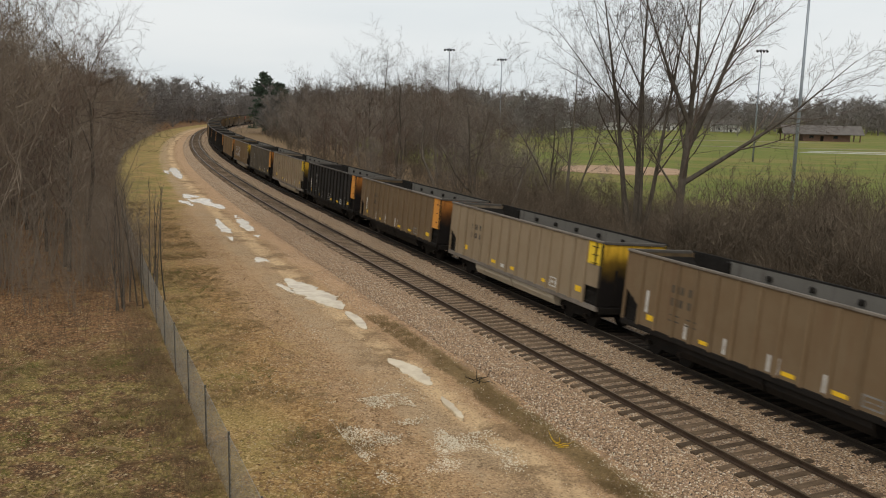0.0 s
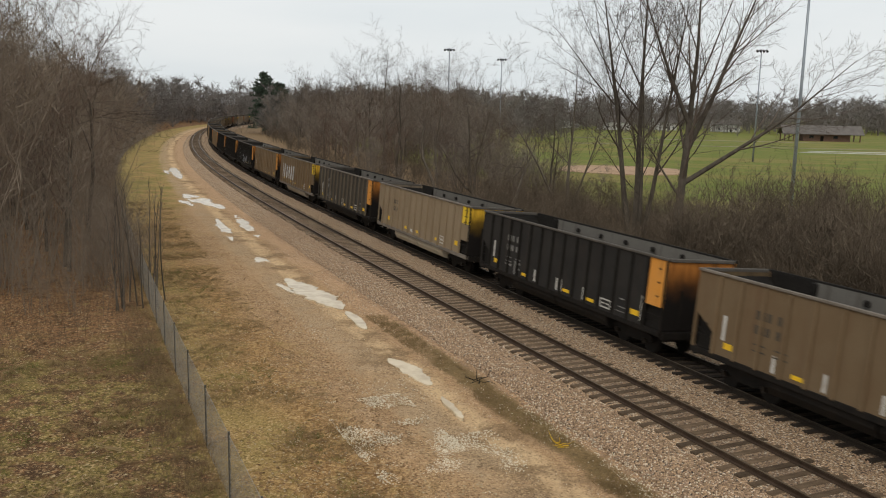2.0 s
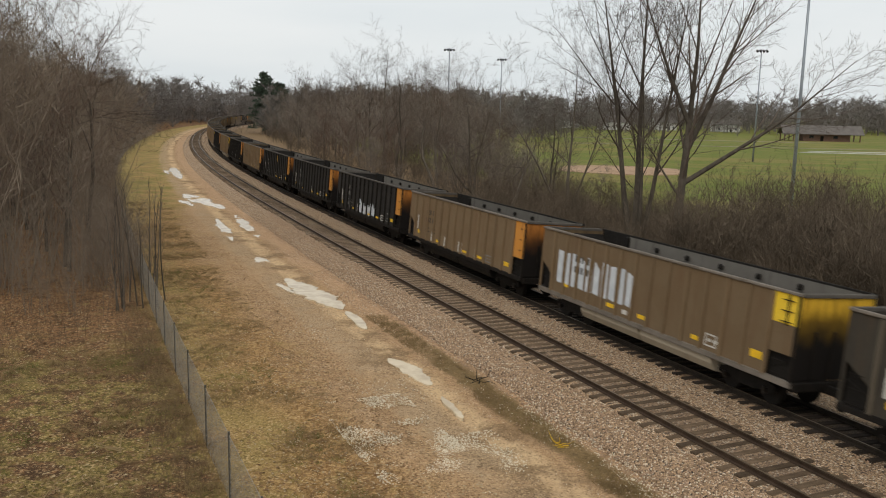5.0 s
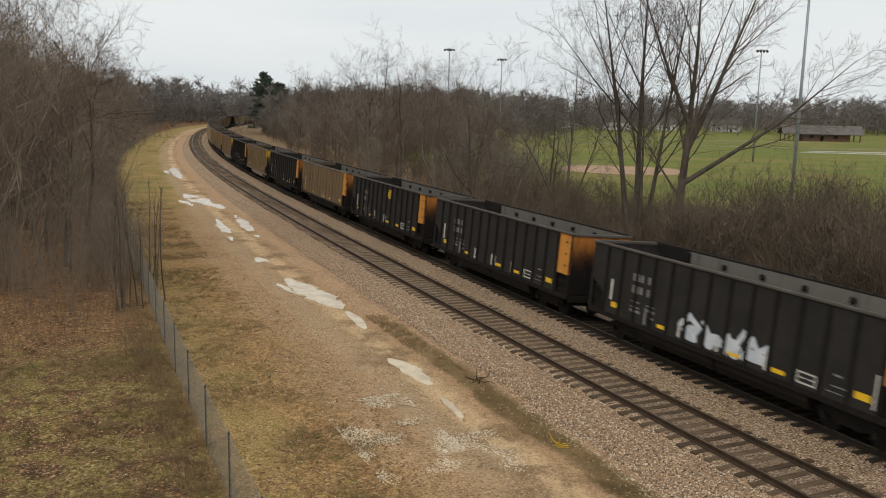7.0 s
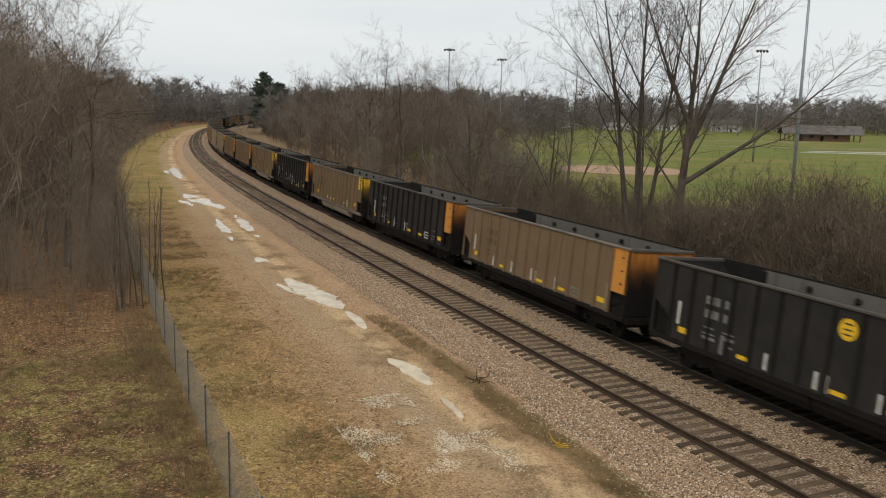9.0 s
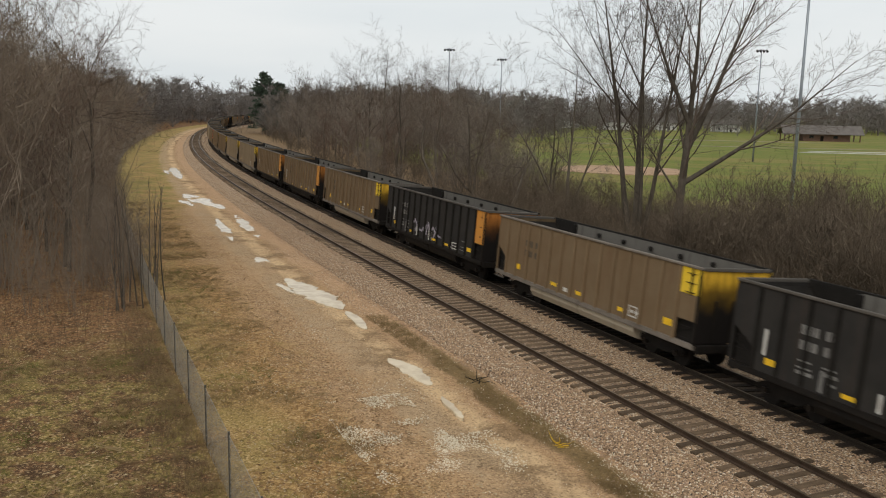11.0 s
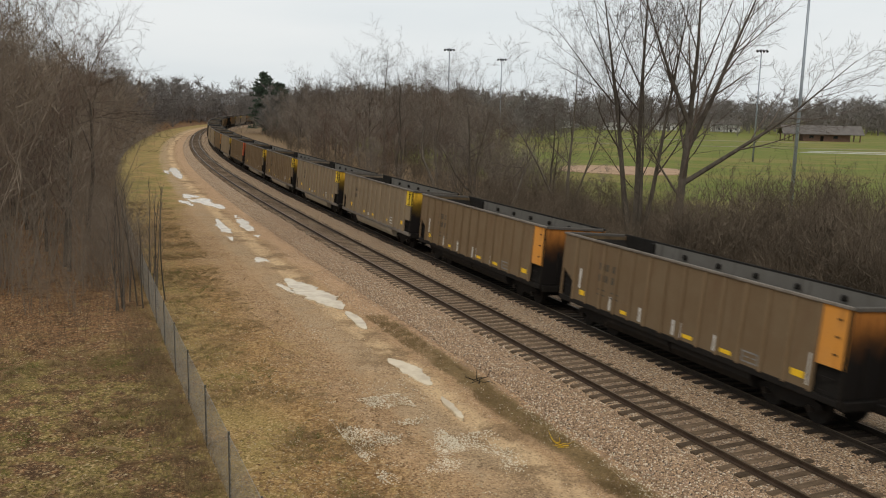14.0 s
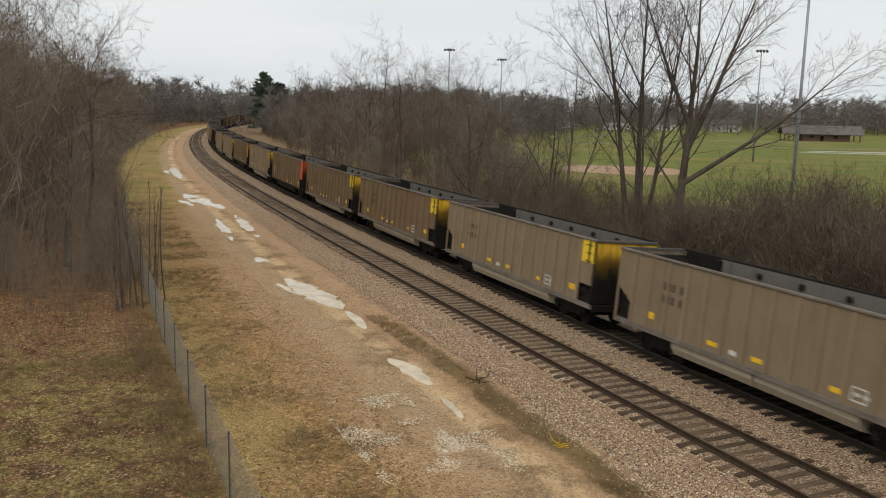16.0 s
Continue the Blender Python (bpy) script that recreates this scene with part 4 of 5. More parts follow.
def wander(rng, p, v, L, n, wob, up):
    pts, dirs = [p], [v]
    for _ in range(n):
        v = (v + Vector((rng.gauss(0, wob), rng.gauss(0, wob), rng.gauss(0, wob))) + UP * up).normalized()
        p = p + v * (L / n)
        pts.append(p)
        dirs.append(v)
    return pts, dirs


def branch(g, rng, p, v, L, r, lvl, P):
    """P: one row a level of (segments, sides, wobble, lift, children, first child at, angle, length ratio, radius ratio)."""
    seg, sides, wob, up, kids, lo, ang, lr, rr = P[lvl]
    if sides == 0:
        g[1].spike(p, p + (v + UP * up + Vector((rng.gauss(0, wob), rng.gauss(0, wob), rng.gauss(0, wob)))).normalized() * L, r)
        return
    pts, dirs = wander(rng, p, v, L, seg, wob, up)
    end = (0.07, 0.10, 0.3)[min(lvl, 2)]
    rads = [r * (1 - (1 - end) * i / seg) for i in range(seg + 1)]
    g[0 if lvl == 0 else 1].tube(pts, rads, sides)
    if lvl + 1 >= len(P):
        return pts
    for c in range(kids):
        f = lo + (1 - lo) * (c + rng.random()) / kids
        i = min(int(f * seg), seg - 1)
        k = f * seg - i
        q = pts[i].lerp(pts[i + 1], k)
        d = dirs[i + 1]
        side = d.orthogonal().normalized()
        side.rotate(Matrix.Rotation(rng.uniform(0, 6.283), 3, d))
        a = radians(ang * rng.uniform(0.7, 1.3))
        nv = (d * math.cos(a) + side * math.sin(a)).normalized()
        branch(g, rng, q, nv, L * lr * rng.uniform(0.7, 1.2) * (1.15 - 0.45 * f), max(r * (1 - (1 - end) * f) * rr, 0.008), lvl + 1, P)
    return pts


FOREST = [(5, 5, 0.07, 0.04, 12, 0.22, 46, 0.44, 0.42), (4, 3, 0.14, 0.08, 7, 0.2, 42, 0.5, 0.45), (2, 3, 0.16, 0.06, 9, 0.1, 42, 0.62, 0.5), (1, 0, 0.15, 0.1, 0, 0, 0, 0, 0)]
FOREST2 = [(5, 5, 0.06, 0.04, 10, 0.28, 42, 0.5, 0.45), (4, 3, 0.12, 0.08, 6, 0.2, 40, 0.5, 0.45), (2, 3, 0.14, 0.06, 5, 0.2, 40, 0.55, 0.5), (1, 3, 0.15, 0.05, 4, 0.2, 38, 0.6, 0.8), (1, 0, 0.15, 0.1, 0, 0, 0, 0, 0)]
CROOKED = [(6, 6, 0.16, 0.05, 8, 0.35, 48, 0.55, 0.55), (6, 4, 0.24, 0.07, 6, 0.2, 46, 0.5, 0.55), (4, 3, 0.24, 0.05, 6, 0.15, 44, 0.5, 0.6), (2, 3, 0.2, 0.03, 5, 0.2, 42, 0.55, 0.7), (1, 0, 0.2, 0.05, 0, 0, 0, 0, 0)]
HERO = [(8, 8, 0.030, 0.030, 12, 0.30, 36, 0.44, 0.46), (6, 5, 0.06, 0.05, 7, 0.15, 36, 0.46, 0.50), (4, 4, 0.09, 0.04, 5, 0.15, 40, 0.50, 0.55), (3, 3, 0.10, 0.02, 4, 0.15, 42, 0.50, 0.55), (1, 0, 0.14, 0.06, 0, 0, 0, 0, 0)]


def tree_proto(seed, H, r, P, twig):
    rng = random.Random(seed)
    g = (Growth(), Growth())
    branch(g, rng, Vector((0, 0, -0.15)), Vector((rng.gauss(0, 0.06), rng.gauss(0, 0.06), 1)).normalized(), H * 0.86, r, 0, P)
    return tri_mesh("trunk", *g[0].arrays(), M_BARK), tri_mesh("crown", *g[1].arrays(), twig)


TREES = [tree_proto(11, 13, 0.16, FOREST, M_TWIG), tree_proto(12, 14, 0.18, FOREST2, M_TWIG), tree_proto(13, 11, 0.13, FOREST, M_RED_TWIG), tree_proto(14, 15, 0.2, FOREST, M_TWIG),
         tree_proto(15, 12, 0.14, FOREST2, M_TWIG), tree_proto(16, 10, 0.12, FOREST2, M_RED_TWIG)]


def plant(k, x, y, z, turn, size, label, group, height=1.0):
    tree = empty("bare_tree", label=label, category="tree", group=group)
    part("trunk", TREES[k][0], None, tree)
    part("crown", TREES[k][1], None, tree, "leafless crown of fine twigs")
    tree.matrix_basis = Matrix.LocRotScale((x, y, z), Euler((0, 0, turn)), (size, size, size * height))
    return tree


def sapling(seed, H, stems, spread, twigs, r):
    rng = random.Random(seed)
    g = Growth()
    for _ in range(stems):
        h = H * rng.uniform(0.55, 1.0)
        v = Vector((rng.gauss(0, spread), rng.gauss(0, spread), 1)).normalized()
        p = Vector((rng.gauss(0, 0.25), rng.gauss(0, 0.25), -0.1))
        pts, dirs = wander(rng, p, v, h, 3, 0.10, 0.03)
        g.tube(pts, [r, r * 0.75, r * 0.5, r * 0.2], 3)
        for _ in range(twigs):
            i = rng.choice((0, 1, 1, 2, 2, 2))
            q = pts[i].lerp(pts[i + 1], rng.random())
            d = (dirs[i + 1] + Vector((rng.gauss(0, 0.5), rng.gauss(0, 0.5), rng.gauss(0.1, 0.3)))).normalized()
            e = q + d * h * rng.uniform(0.12, 0.30) * (1.15 - 0.22 * i)
            g.spike(q, e, r * 0.5)
            for _ in range(3):
                f = q.lerp(e, rng.uniform(0.3, 0.9))
                g.spike(f, f + (d + Vector((rng.gauss(0, 0.6), rng.gauss(0, 0.6), rng.gauss(0, 0.4)))).normalized() * h * 0.10, r * 0.4)
    return g.arrays()


def bush(seed, H, W, stems, limbs, twigs, r, lo=0.15):
    """A leafless clump: a few stems, bent limbs to all sides and fine twigs filling a rounded crown."""
    rng = random.Random(seed)
    g = Growth()
    for _ in range(stems):
        h = H * rng.uniform(0.7, 1.0)
        p = Vector((rng.gauss(0, 0.10 * W), rng.gauss(0, 0.10 * W), -0.1))
        v = Vector((rng.gauss(0, 0.16), rng.gauss(0, 0.16), 1)).normalized()
        pts, _d = wander(rng, p, v, h, 4, 0.12, 0.03)
        g.tube(pts, [r, r * 0.8, r * 0.55, r * 0.35, r * 0.12], 3)
        for _ in range(limbs):
            f = lo + (0.98 - lo) * rng.random() ** 0.8
            i = min(int(f * 4), 3)
            q = pts[i].lerp(pts[i + 1], f * 4 - i)
            a, el = rng.uniform(0, 6.283), rng.uniform(0.35, 1.1)
            d = Vector((math.cos(a) * math.cos(el), math.sin(a) * math.cos(el), math.sin(el)))
            L = W * (0.30 + 0.75 * math.sin(math.pi * min(1.0, 0.25 + 0.75 * f))) * rng.uniform(0.5, 1.1)
            m = q + d * L * 0.55
            d2 = (d + Vector((rng.gauss(0, 0.3), rng.gauss(0, 0.3), rng.gauss(0.25, 0.25)))).normalized()
            e = m + d2 * L * 0.55
            g.spike(q, m + d * L * 0.15, r * 0.42)
            g.spike(m, e, r * 0.30)
            for _ in range(twigs):
                u = rng.random()
                b = q.lerp(m, 0.3 + 1.4 * u) if u < 0.5 else m.lerp(e, 2 * u - 1)
                t = (d2 + Vector((rng.gauss(0, 0.65), rng.gauss(0, 0.65), rng.gauss(0.15, 0.45)))).normalized()
                g.spike(b, b + t * L * rng.uniform(0.25, 0.6), r * 0.20)
    return g.arrays()


TALL_BRUSH = [bush(30 + i, 6.5, 1.8, 2, 14, 11, 0.021) for i in range(8)]
BELT_BRUSH = [bush(130 + i, 7.5, 2.6, 1, 36, 14, 0.050, 0.04) for i in range(8)]
LOW_BRUSH = [bush(50 + i, 4.2, 1.7, 4, 6, 7, 0.024, 0.05) for i in range(8)]
WEEDS = [sapling(70 + i, 1.0, 5, 0.25, 2, 0.007) for i in range(5)]


def z_at(s, d):
    return float(ground_z(d))


def scatter(rng, n, s_lo, s_hi, d_lo, d_hi, size, stretch, bias=1.0, keep=None):
    out = []
    while len(out) < n:
        s = s_lo + (s_hi - s_lo) * rng.random() ** bias
        d = rng.uniform(d_lo, d_hi)
        if keep and not keep(s, d, rng):
            continue
        p = at(s, d, z_at(s, d))
        out.append((p.x, p.y, p.z, rng.uniform(0, 6.28), rng.uniform(*size), rng.uniform(*stretch), rng.randrange(100)))
    return out


def build_left_woods():
    rng = random.Random(101)

    def wedge(s, d, rng):
        return 18.2 < d < 28 + 0.30 * max(s - 36, 0)
    deep = [(x, y, z, a, k * min(1.0, 0.38 + 0.085 * float(to_sd(x, y)[1][0] - 18)), h, w) for x, y, z, a, k, h, w in scatter(rng, 1250, 37, 268, 18.6, 95, (2.1, 3.2), (0.9, 1.25), 1.5, wedge)]
    strew("thicket_left", TALL_BRUSH, deep + scatter(rng, 400, 35, 240, 16.9, 20.5, (0.45, 0.85), (0.85, 1.2), 1.5) + scatter(rng, 130, 105, 250, 14.6, 18.5, (0.35, 0.75), (0.85, 1.2), 1.0, lambda s, d, rng: d > 18.5 - 4.0 * min(1.0, (s - 105) / 70) + rng.uniform(-0.4, 0.6)) + scatter(rng, 110, 26, 38, 18.3, 36, (0.3, 0.75), (0.85, 1.2), 0.6), M_BRUSH, "dense leafless grey-brown thicket behind the fence", "thicket")
    for i in range(125):
        while True:
            s, d = 40 + 225 * rng.random() ** 1.25, rng.uniform(19.5, 100)
            if wedge(s, d, rng) and d > 20 + 0.02 * s:
                break
        p = at(s, d, z_at(s, d))
        plant(rng.randrange(6), p.x, p.y, p.z, rng.uniform(0, 6.28), rng.uniform(0.85, 1.2), "leafless grey-brown tree in the roadside woods", "trees of the woods beside the road", rng.uniform(0.9, 1.15))
    for i in range(26):
        p = at(rng.uniform(42, 78), rng.uniform(25, 46), -0.8)
        plant(rng.randrange(6), p.x, p.y, p.z, rng.uniform(0, 6.28), rng.uniform(1.05, 1.35), "leafless grey-brown tree in the roadside woods", "trees of the woods beside the road", rng.uniform(0.95, 1.15))
    # dead red-brown weeds and sticks in front of the trees
    strew("dead_weeds", WEEDS, scatter(rng, 480, 24, 42, 18.2, 34, (0.5, 1.3), (0.7, 1.3)) + scatter(rng, 260, 10, 27, 17.6, 18.9, (0.4, 1.0), (0.6, 1.1)), M_WEED, "reddish dead weed stalks on leaf litter", "weeds")


build_left_woods()


def build_right_woods():
    rng = random.Random(202)

    def edge(s):
        """Where the brush begins, past the open bank."""
        return -float(np.interp(s, [0, 40, 60, 100, 150, 200, 280], [7.0, 8.5, 10.0, 12.5, 15.0, 16.5, 15.0]))

    def low(s, d, rng):
        return d < edge(s) - rng.uniform(0, 1.5) and d > -(18 + 0.22 * max(s, 0)) and noise.noise((s * 0.16, d * 0.16, 1.7)) > rng.uniform(-0.6, 0.30)

    def belt(s, d, rng):
        clump = noise.noise((s * 0.05, d * 0.08, 7.7))
        return d < edge(s) - 1.0 and d > -(16 + 0.22 * s) and clump > rng.uniform(-0.6, 0.25)
    near = scatter(rng, 620, 8, 30, -34, -6.8, (1.0, 1.75), (0.85, 1.15), 1.0, low) + scatter(rng, 620, 28, 66, -36, -7.5, (0.65, 1.15), (0.8, 1.1), 1.0, low)
    strew("thicket_right", LOW_BRUSH, near + scatter(rng, 330, 60, 120, -42, -10, (0.6, 1.2), (0.8, 1.1), 1.0, low) + scatter(rng, 170, 110, 290, -40, -14, (0.7, 1.3), (0.8, 1.2), 1.0, low) + scatter(rng, 230, 90, 290, -24, -12, (0.45, 1.0), (0.8, 1.2), 1.0, lambda s, d, rng: edge(s) - 4 < d < edge(s) + rng.uniform(-1.0, 1.5)) + [(rng.uniform(26, 37), rng.uniform(66, 80), -1.5, rng.uniform(0, 6.28), rng.uniform(1.2, 1.7), 1.0, rng.randrange(99)) for _ in range(60)], M_BRUSH_DARK, "tangled leafless brush along the railway bank", "thicket")
    strew("wispy_thicket_right", TALL_BRUSH, scatter(rng, 34, 10, 34, -30, -8, (0.7, 1.15), (0.85, 1.2), 1.0, low) + scatter(rng, 46, 30, 80, -34, -9, (0.5, 0.95), (0.85, 1.2), 1.0, low), M_BRUSH, "pale wispy saplings standing out of the brush", "thicket")
    strew("tall_thicket_right", BELT_BRUSH, scatter(rng, 350, 100, 320, -80, -14, (1.1, 2.3), (0.85, 1.15), 0.9, belt) + scatter(rng, 34, 66, 104, -36, -13, (0.7, 1.35), (0.85, 1.15), 1.0, belt), M_BRUSH_GREY, "tall leafless saplings in the railway belt", "thicket")
    strew("red_thicket_right", BELT_BRUSH, scatter(rng, 120, 80, 300, -70, -14, (0.9, 1.9), (0.85, 1.15), 1.0, belt), M_RED_TWIG, "reddish leafless saplings in the railway belt", "thicket")
    for i in range(118):
        while True:
            s, d = 62 + 268 * rng.random(), rng.uniform(-85, -11)
            if d < edge(s) - 2.0 and -d < 14 + 0.23 * s and (s > 108 or rng.random() < 0.30):
                break
        p = at(s, d, z_at(s, d))
        plant(rng.randrange(6), p.x, p.y, p.z, rng.uniform(0, 6.28), rng.uniform(1.0, 1.4) * (0.75 if s < 108 else 1.0), "leafless tree in the belt beside the railway", "trees of the belt beside the railway", rng.uniform(0.85, 1.1))


build_right_woods()


def hero_tree(name, x, y, z, stems, seed, label, P=HERO):
    """A large bare tree of one or more stems: each (lean x, lean y, length, radius)."""
    rng = random.Random(seed)
    g, main = (Growth(), Growth()), None
    for lx, ly, L, r, *z0 in stems:
        # a limb with a height springs from the first stem there
        root = min((a.lerp(b, k / 8) for a, b in zip(main, main[1:]) for k in range(8)), key=lambda q: abs(q.z - z0[0])) if z0 else Vector((lx * 0.9, ly * 0.9, -0.2))
        pts = branch(g, rng, root, Vector((lx, ly, 1)).normalized(), L, r, 0, P)
        main = main or pts
    tree = empty(name, pose(x, y, z), label=label, category="tree")
    part("trunk", tri_mesh("trunk", *g[0].arrays(), M_BARK), None, tree)
    part("crown", tri_mesh("crown", *g[1].arrays(), M_TWIG), None, tree, "spreading crown of bare twigs")
    return tree


hero_tree("bare_tree", 13.3, 58.0, -1.45, [(-0.17, 0.0, 19.0, 0.24), (-0.03, 0.1, 20.5, 0.27), (0.10, -0.05, 18.5, 0.20), (0.02, -0.12, 15.0, 0.14)], 7, "tall many-stemmed leafless tree beside the railway")
hero_tree("bare_tree", 15.4, 56.0, -1.45, [(0.03, 0.0, 19.5, 0.36), (0.55, 0.05, 13.0, 0.21, 7.6), (1.6, -0.1, 13.5, 0.19, 5.6), (-0.50, 0.0, 10.0, 0.16, 9.6), (-0.8, 0.1, 5.5, 0.09, 4.6)], 8, "tall spreading leafless tree with a forked trunk")
hero_tree("bare_tree", 11.8, 81.0, -1.45, [(0.02, 0, 15.0, 0.19), (-0.42, 0, 14.5, 0.15), (0.20, 0, 12.0, 0.13)], 9, "spindly leafless tree with forked stems", FOREST2)
hero_tree("bare_tree", -1.0, 106.0, -1.45, [(-0.12, 0, 14.0, 0.22), (0.22, 0, 13.0, 0.18)], 25, "crooked leafless tree with a split crown", CROOKED)
hero_tree("bare_tree", -6.5, 120.0, -1.45, [(-0.1, 0, 15.5, 0.24), (0.15, 0.1, 13.0, 0.16)], 26, "gnarled leafless tree at the edge of the belt", CROOKED)
hero_tree("bare_tree", 5.4, 76.0, -1.45, [(-0.45, 0, 9.5, 0.20), (0.20, 0, 9.0, 0.18), (-1.2, 0, 7.0, 0.13)], 10, "crooked leafless tree with low forks", CROOKED)
hero_tree("bare_tree", 3.0, 92.0, -1.45, [(-0.12, 0, 12.0, 0.18), (0.2, 0, 11, 0.15)], 21, "crooked leafless tree above the brush", CROOKED)
hero_tree("bare_tree", -24.6, 58.0, -0.8, [(0.05, 0, 14.5, 0.2)], 22, "tall crooked leafless tree above the thicket", CROOKED)
hero_tree("bare_tree", -30.5, 62.0, -0.8, [(0.1, 0, 15.5, 0.22), (-0.2, 0, 14.0, 0.16)], 23, "tall leafless tree with a twisted crown", CROOKED)
hero_tree("bare_tree", -69.0, 178.0, -0.8, [(-0.06, 0, 17.0, 0.3), (0.15, 0, 15.0, 0.2)], 24, "large leafless tree rising above the woods", FOREST2)


def sapling_clump():
    """Upright young stems growing through the fence."""
    rng = random.Random(31)
    thing = empty("sapling_clump", pose(*at(31.5, 17.6, -0.8)), label="clump of upright leafless saplings against the fence", category="sapling")
    for i in range(13):
        g = Growth()
        p = Vector((rng.uniform(-0.9, 0.9), rng.uniform(-1.6, 1.6), -0.1))
        h = rng.uniform(3.5, 6.6)
        pts, dirs = wander(rng, p, Vector((rng.gauss(0, 0.05), rng.gauss(0, 0.05), 1)).normalized(), h, 5, 0.035, 0.05)
        g.tube(pts, [0.042, 0.036, 0.030, 0.023, 0.015, 0.007], 4)
        tw = Growth()
        for _ in range(30):
            k = rng.randint(1, 4)
            q = pts[k].lerp(pts[k + 1], rng.random())
            d = (dirs[k] + Vector((rng.gauss(0, 0.35), rng.gauss(0, 0.35), 0.35))).normalized()
            tw.spike(q, q + d * rng.uniform(0.4, 1.1), 0.011)
        stem = part("stem", tri_mesh("stem", *g.arrays(), M_BARK), None, thing)
        tagged(part("twig_spray", tri_mesh("twig_spray", *tw.arrays(), M_TWIG), None, stem), kind="stuff")


sapling_clump()


def pine(x, y, z, H, seed):
    rng = random.Random(seed)
    tree = empty("pine_tree", pose(x, y, z), label="dark green pine at the edge of the woods", category="tree")
    g, c = Growth(), Growth()
    g.tube([Vector((0, 0, -0.2)), Vector((0, 0, H * 0.5)), Vector((0, 0, H))], [0.28, 0.16, 0.03], 7)
    for i in range(230):
        f = rng.uniform(0.08, 0.99)
        R = H * 0.30 * (1.02 - f) ** 0.42 * rng.uniform(0.6, 1.15)
        a = rng.uniform(0, 6.283)
        tip = Vector((math.cos(a) * R, math.sin(a) * R, H * f + R * rng.uniform(-0.1, 0.35)))
        root = Vector((0, 0, H * f))
        g.spike(root, tip, 0.05)
        for _ in range(34):
            q = root.lerp(tip, rng.uniform(0.3, 1.05))
            d = Vector((rng.gauss(0, 1), rng.gauss(0, 1), rng.gauss(0.2, 0.7))).normalized()
            c.spike(q, q + d * rng.uniform(0.6, 1.3), 0.24)
    part("trunk", tri_mesh("trunk", *g.arrays(), M_BARK), None, tree)
    part("crown", tri_mesh("crown", *c.arrays(), M_NEEDLE), None, tree, "dense dark needle clumps")


pine(-61.0, 290.0, -1.4, 20.0, 41)
pine(-57.5, 298.0, -1.4, 17.0, 42)
strew("pine_foot_brush", BELT_BRUSH, [(-68 + 1.15 * k, 277 + 4 * math.sin(k * 2.1), -1.4, k * 1.3, 0.75 + 0.3 * math.sin(k * 1.7), 1.0, k) for k in range(19)], M_BRUSH_GREY, "grey leafless brush at the foot of the pines", "thicket")


def far_proto(seed, H):
    """A distant leafless tree: trunk, limbs and a haze of twigs in a rounded crown."""
    rng = random.Random(seed)
    g = Growth()
    g.spike(Vector((0, 0, 0)), Vector((rng.gauss(0, 0.5), 0, H * 0.9)), 0.3)
    for _ in range(34):
        f = rng.uniform(0.05, 0.85)
        R = H * 0.34 * math.sin(math.pi * min(1, f * 0.85 + 0.2)) ** 0.7 * rng.uniform(0.6, 1.0)
        a = rng.uniform(0, 6.283)
        q = Vector((0, 0, H * f * 0.85))
        e = q + Vector((math.cos(a) * R, math.sin(a) * R, H * rng.uniform(0.06, 0.16)))
        g.spike(q, e, 0.10)
        for _ in range(12):
            p = q.lerp(e, rng.uniform(0.2, 1.0))
            d = Vector((rng.gauss(0, 0.8), rng.gauss(0, 0.8), rng.gauss(0.5, 0.4))).normalized()
            g.spike(p, p + d * rng.uniform(1.2, 2.4), 0.075)
    return g.arrays()


FAR_TREES = [far_proto(80 + i, 17) for i in range(6)]


def build_far_woods():
    rng = random.Random(303)

    def spots(n, x0, x1, y0, y1, size):
        return [(rng.uniform(x0, x1), rng.uniform(y0, y1), -1.5, rng.uniform(0, 6.28), rng.uniform(*size), rng.uniform(0.85, 1.15), rng.randrange(100)) for _ in range(n)]
    # beyond the bend, then the tree line past the field
    strew("far_woods_bend", FAR_TREES, spots(230, -240, -122, 330, 470, (1.05, 1.5)) + spots(170, -122, 20, 440, 560, (1.0, 1.5)) + spots(110, -150, -100, 262, 340, (0.8, 1.2)) + spots(150, -125, -30, 372, 450, (0.75, 1.15)), M_FAR, "distant leafless woods beyond the bend", "woods")
    strew("far_woods_field", FAR_TREES, spots(430, -20, 330, 440, 600, (0.95, 1.45)) + spots(26, 20, 170, 385, 445, (0.4, 0.75)) + spots(190, 280, 520, 460, 640, (1.05, 1.55)), M_FAR, "distant leafless tree line beyond the playing fields", "woods")
    strew("far_woods_belt", FAR_TREES, spots(150, -66, 50, 270, 420, (0.8, 1.15)), M_FAR, "leafless trees behind the railway belt", "woods")


build_far_woods()

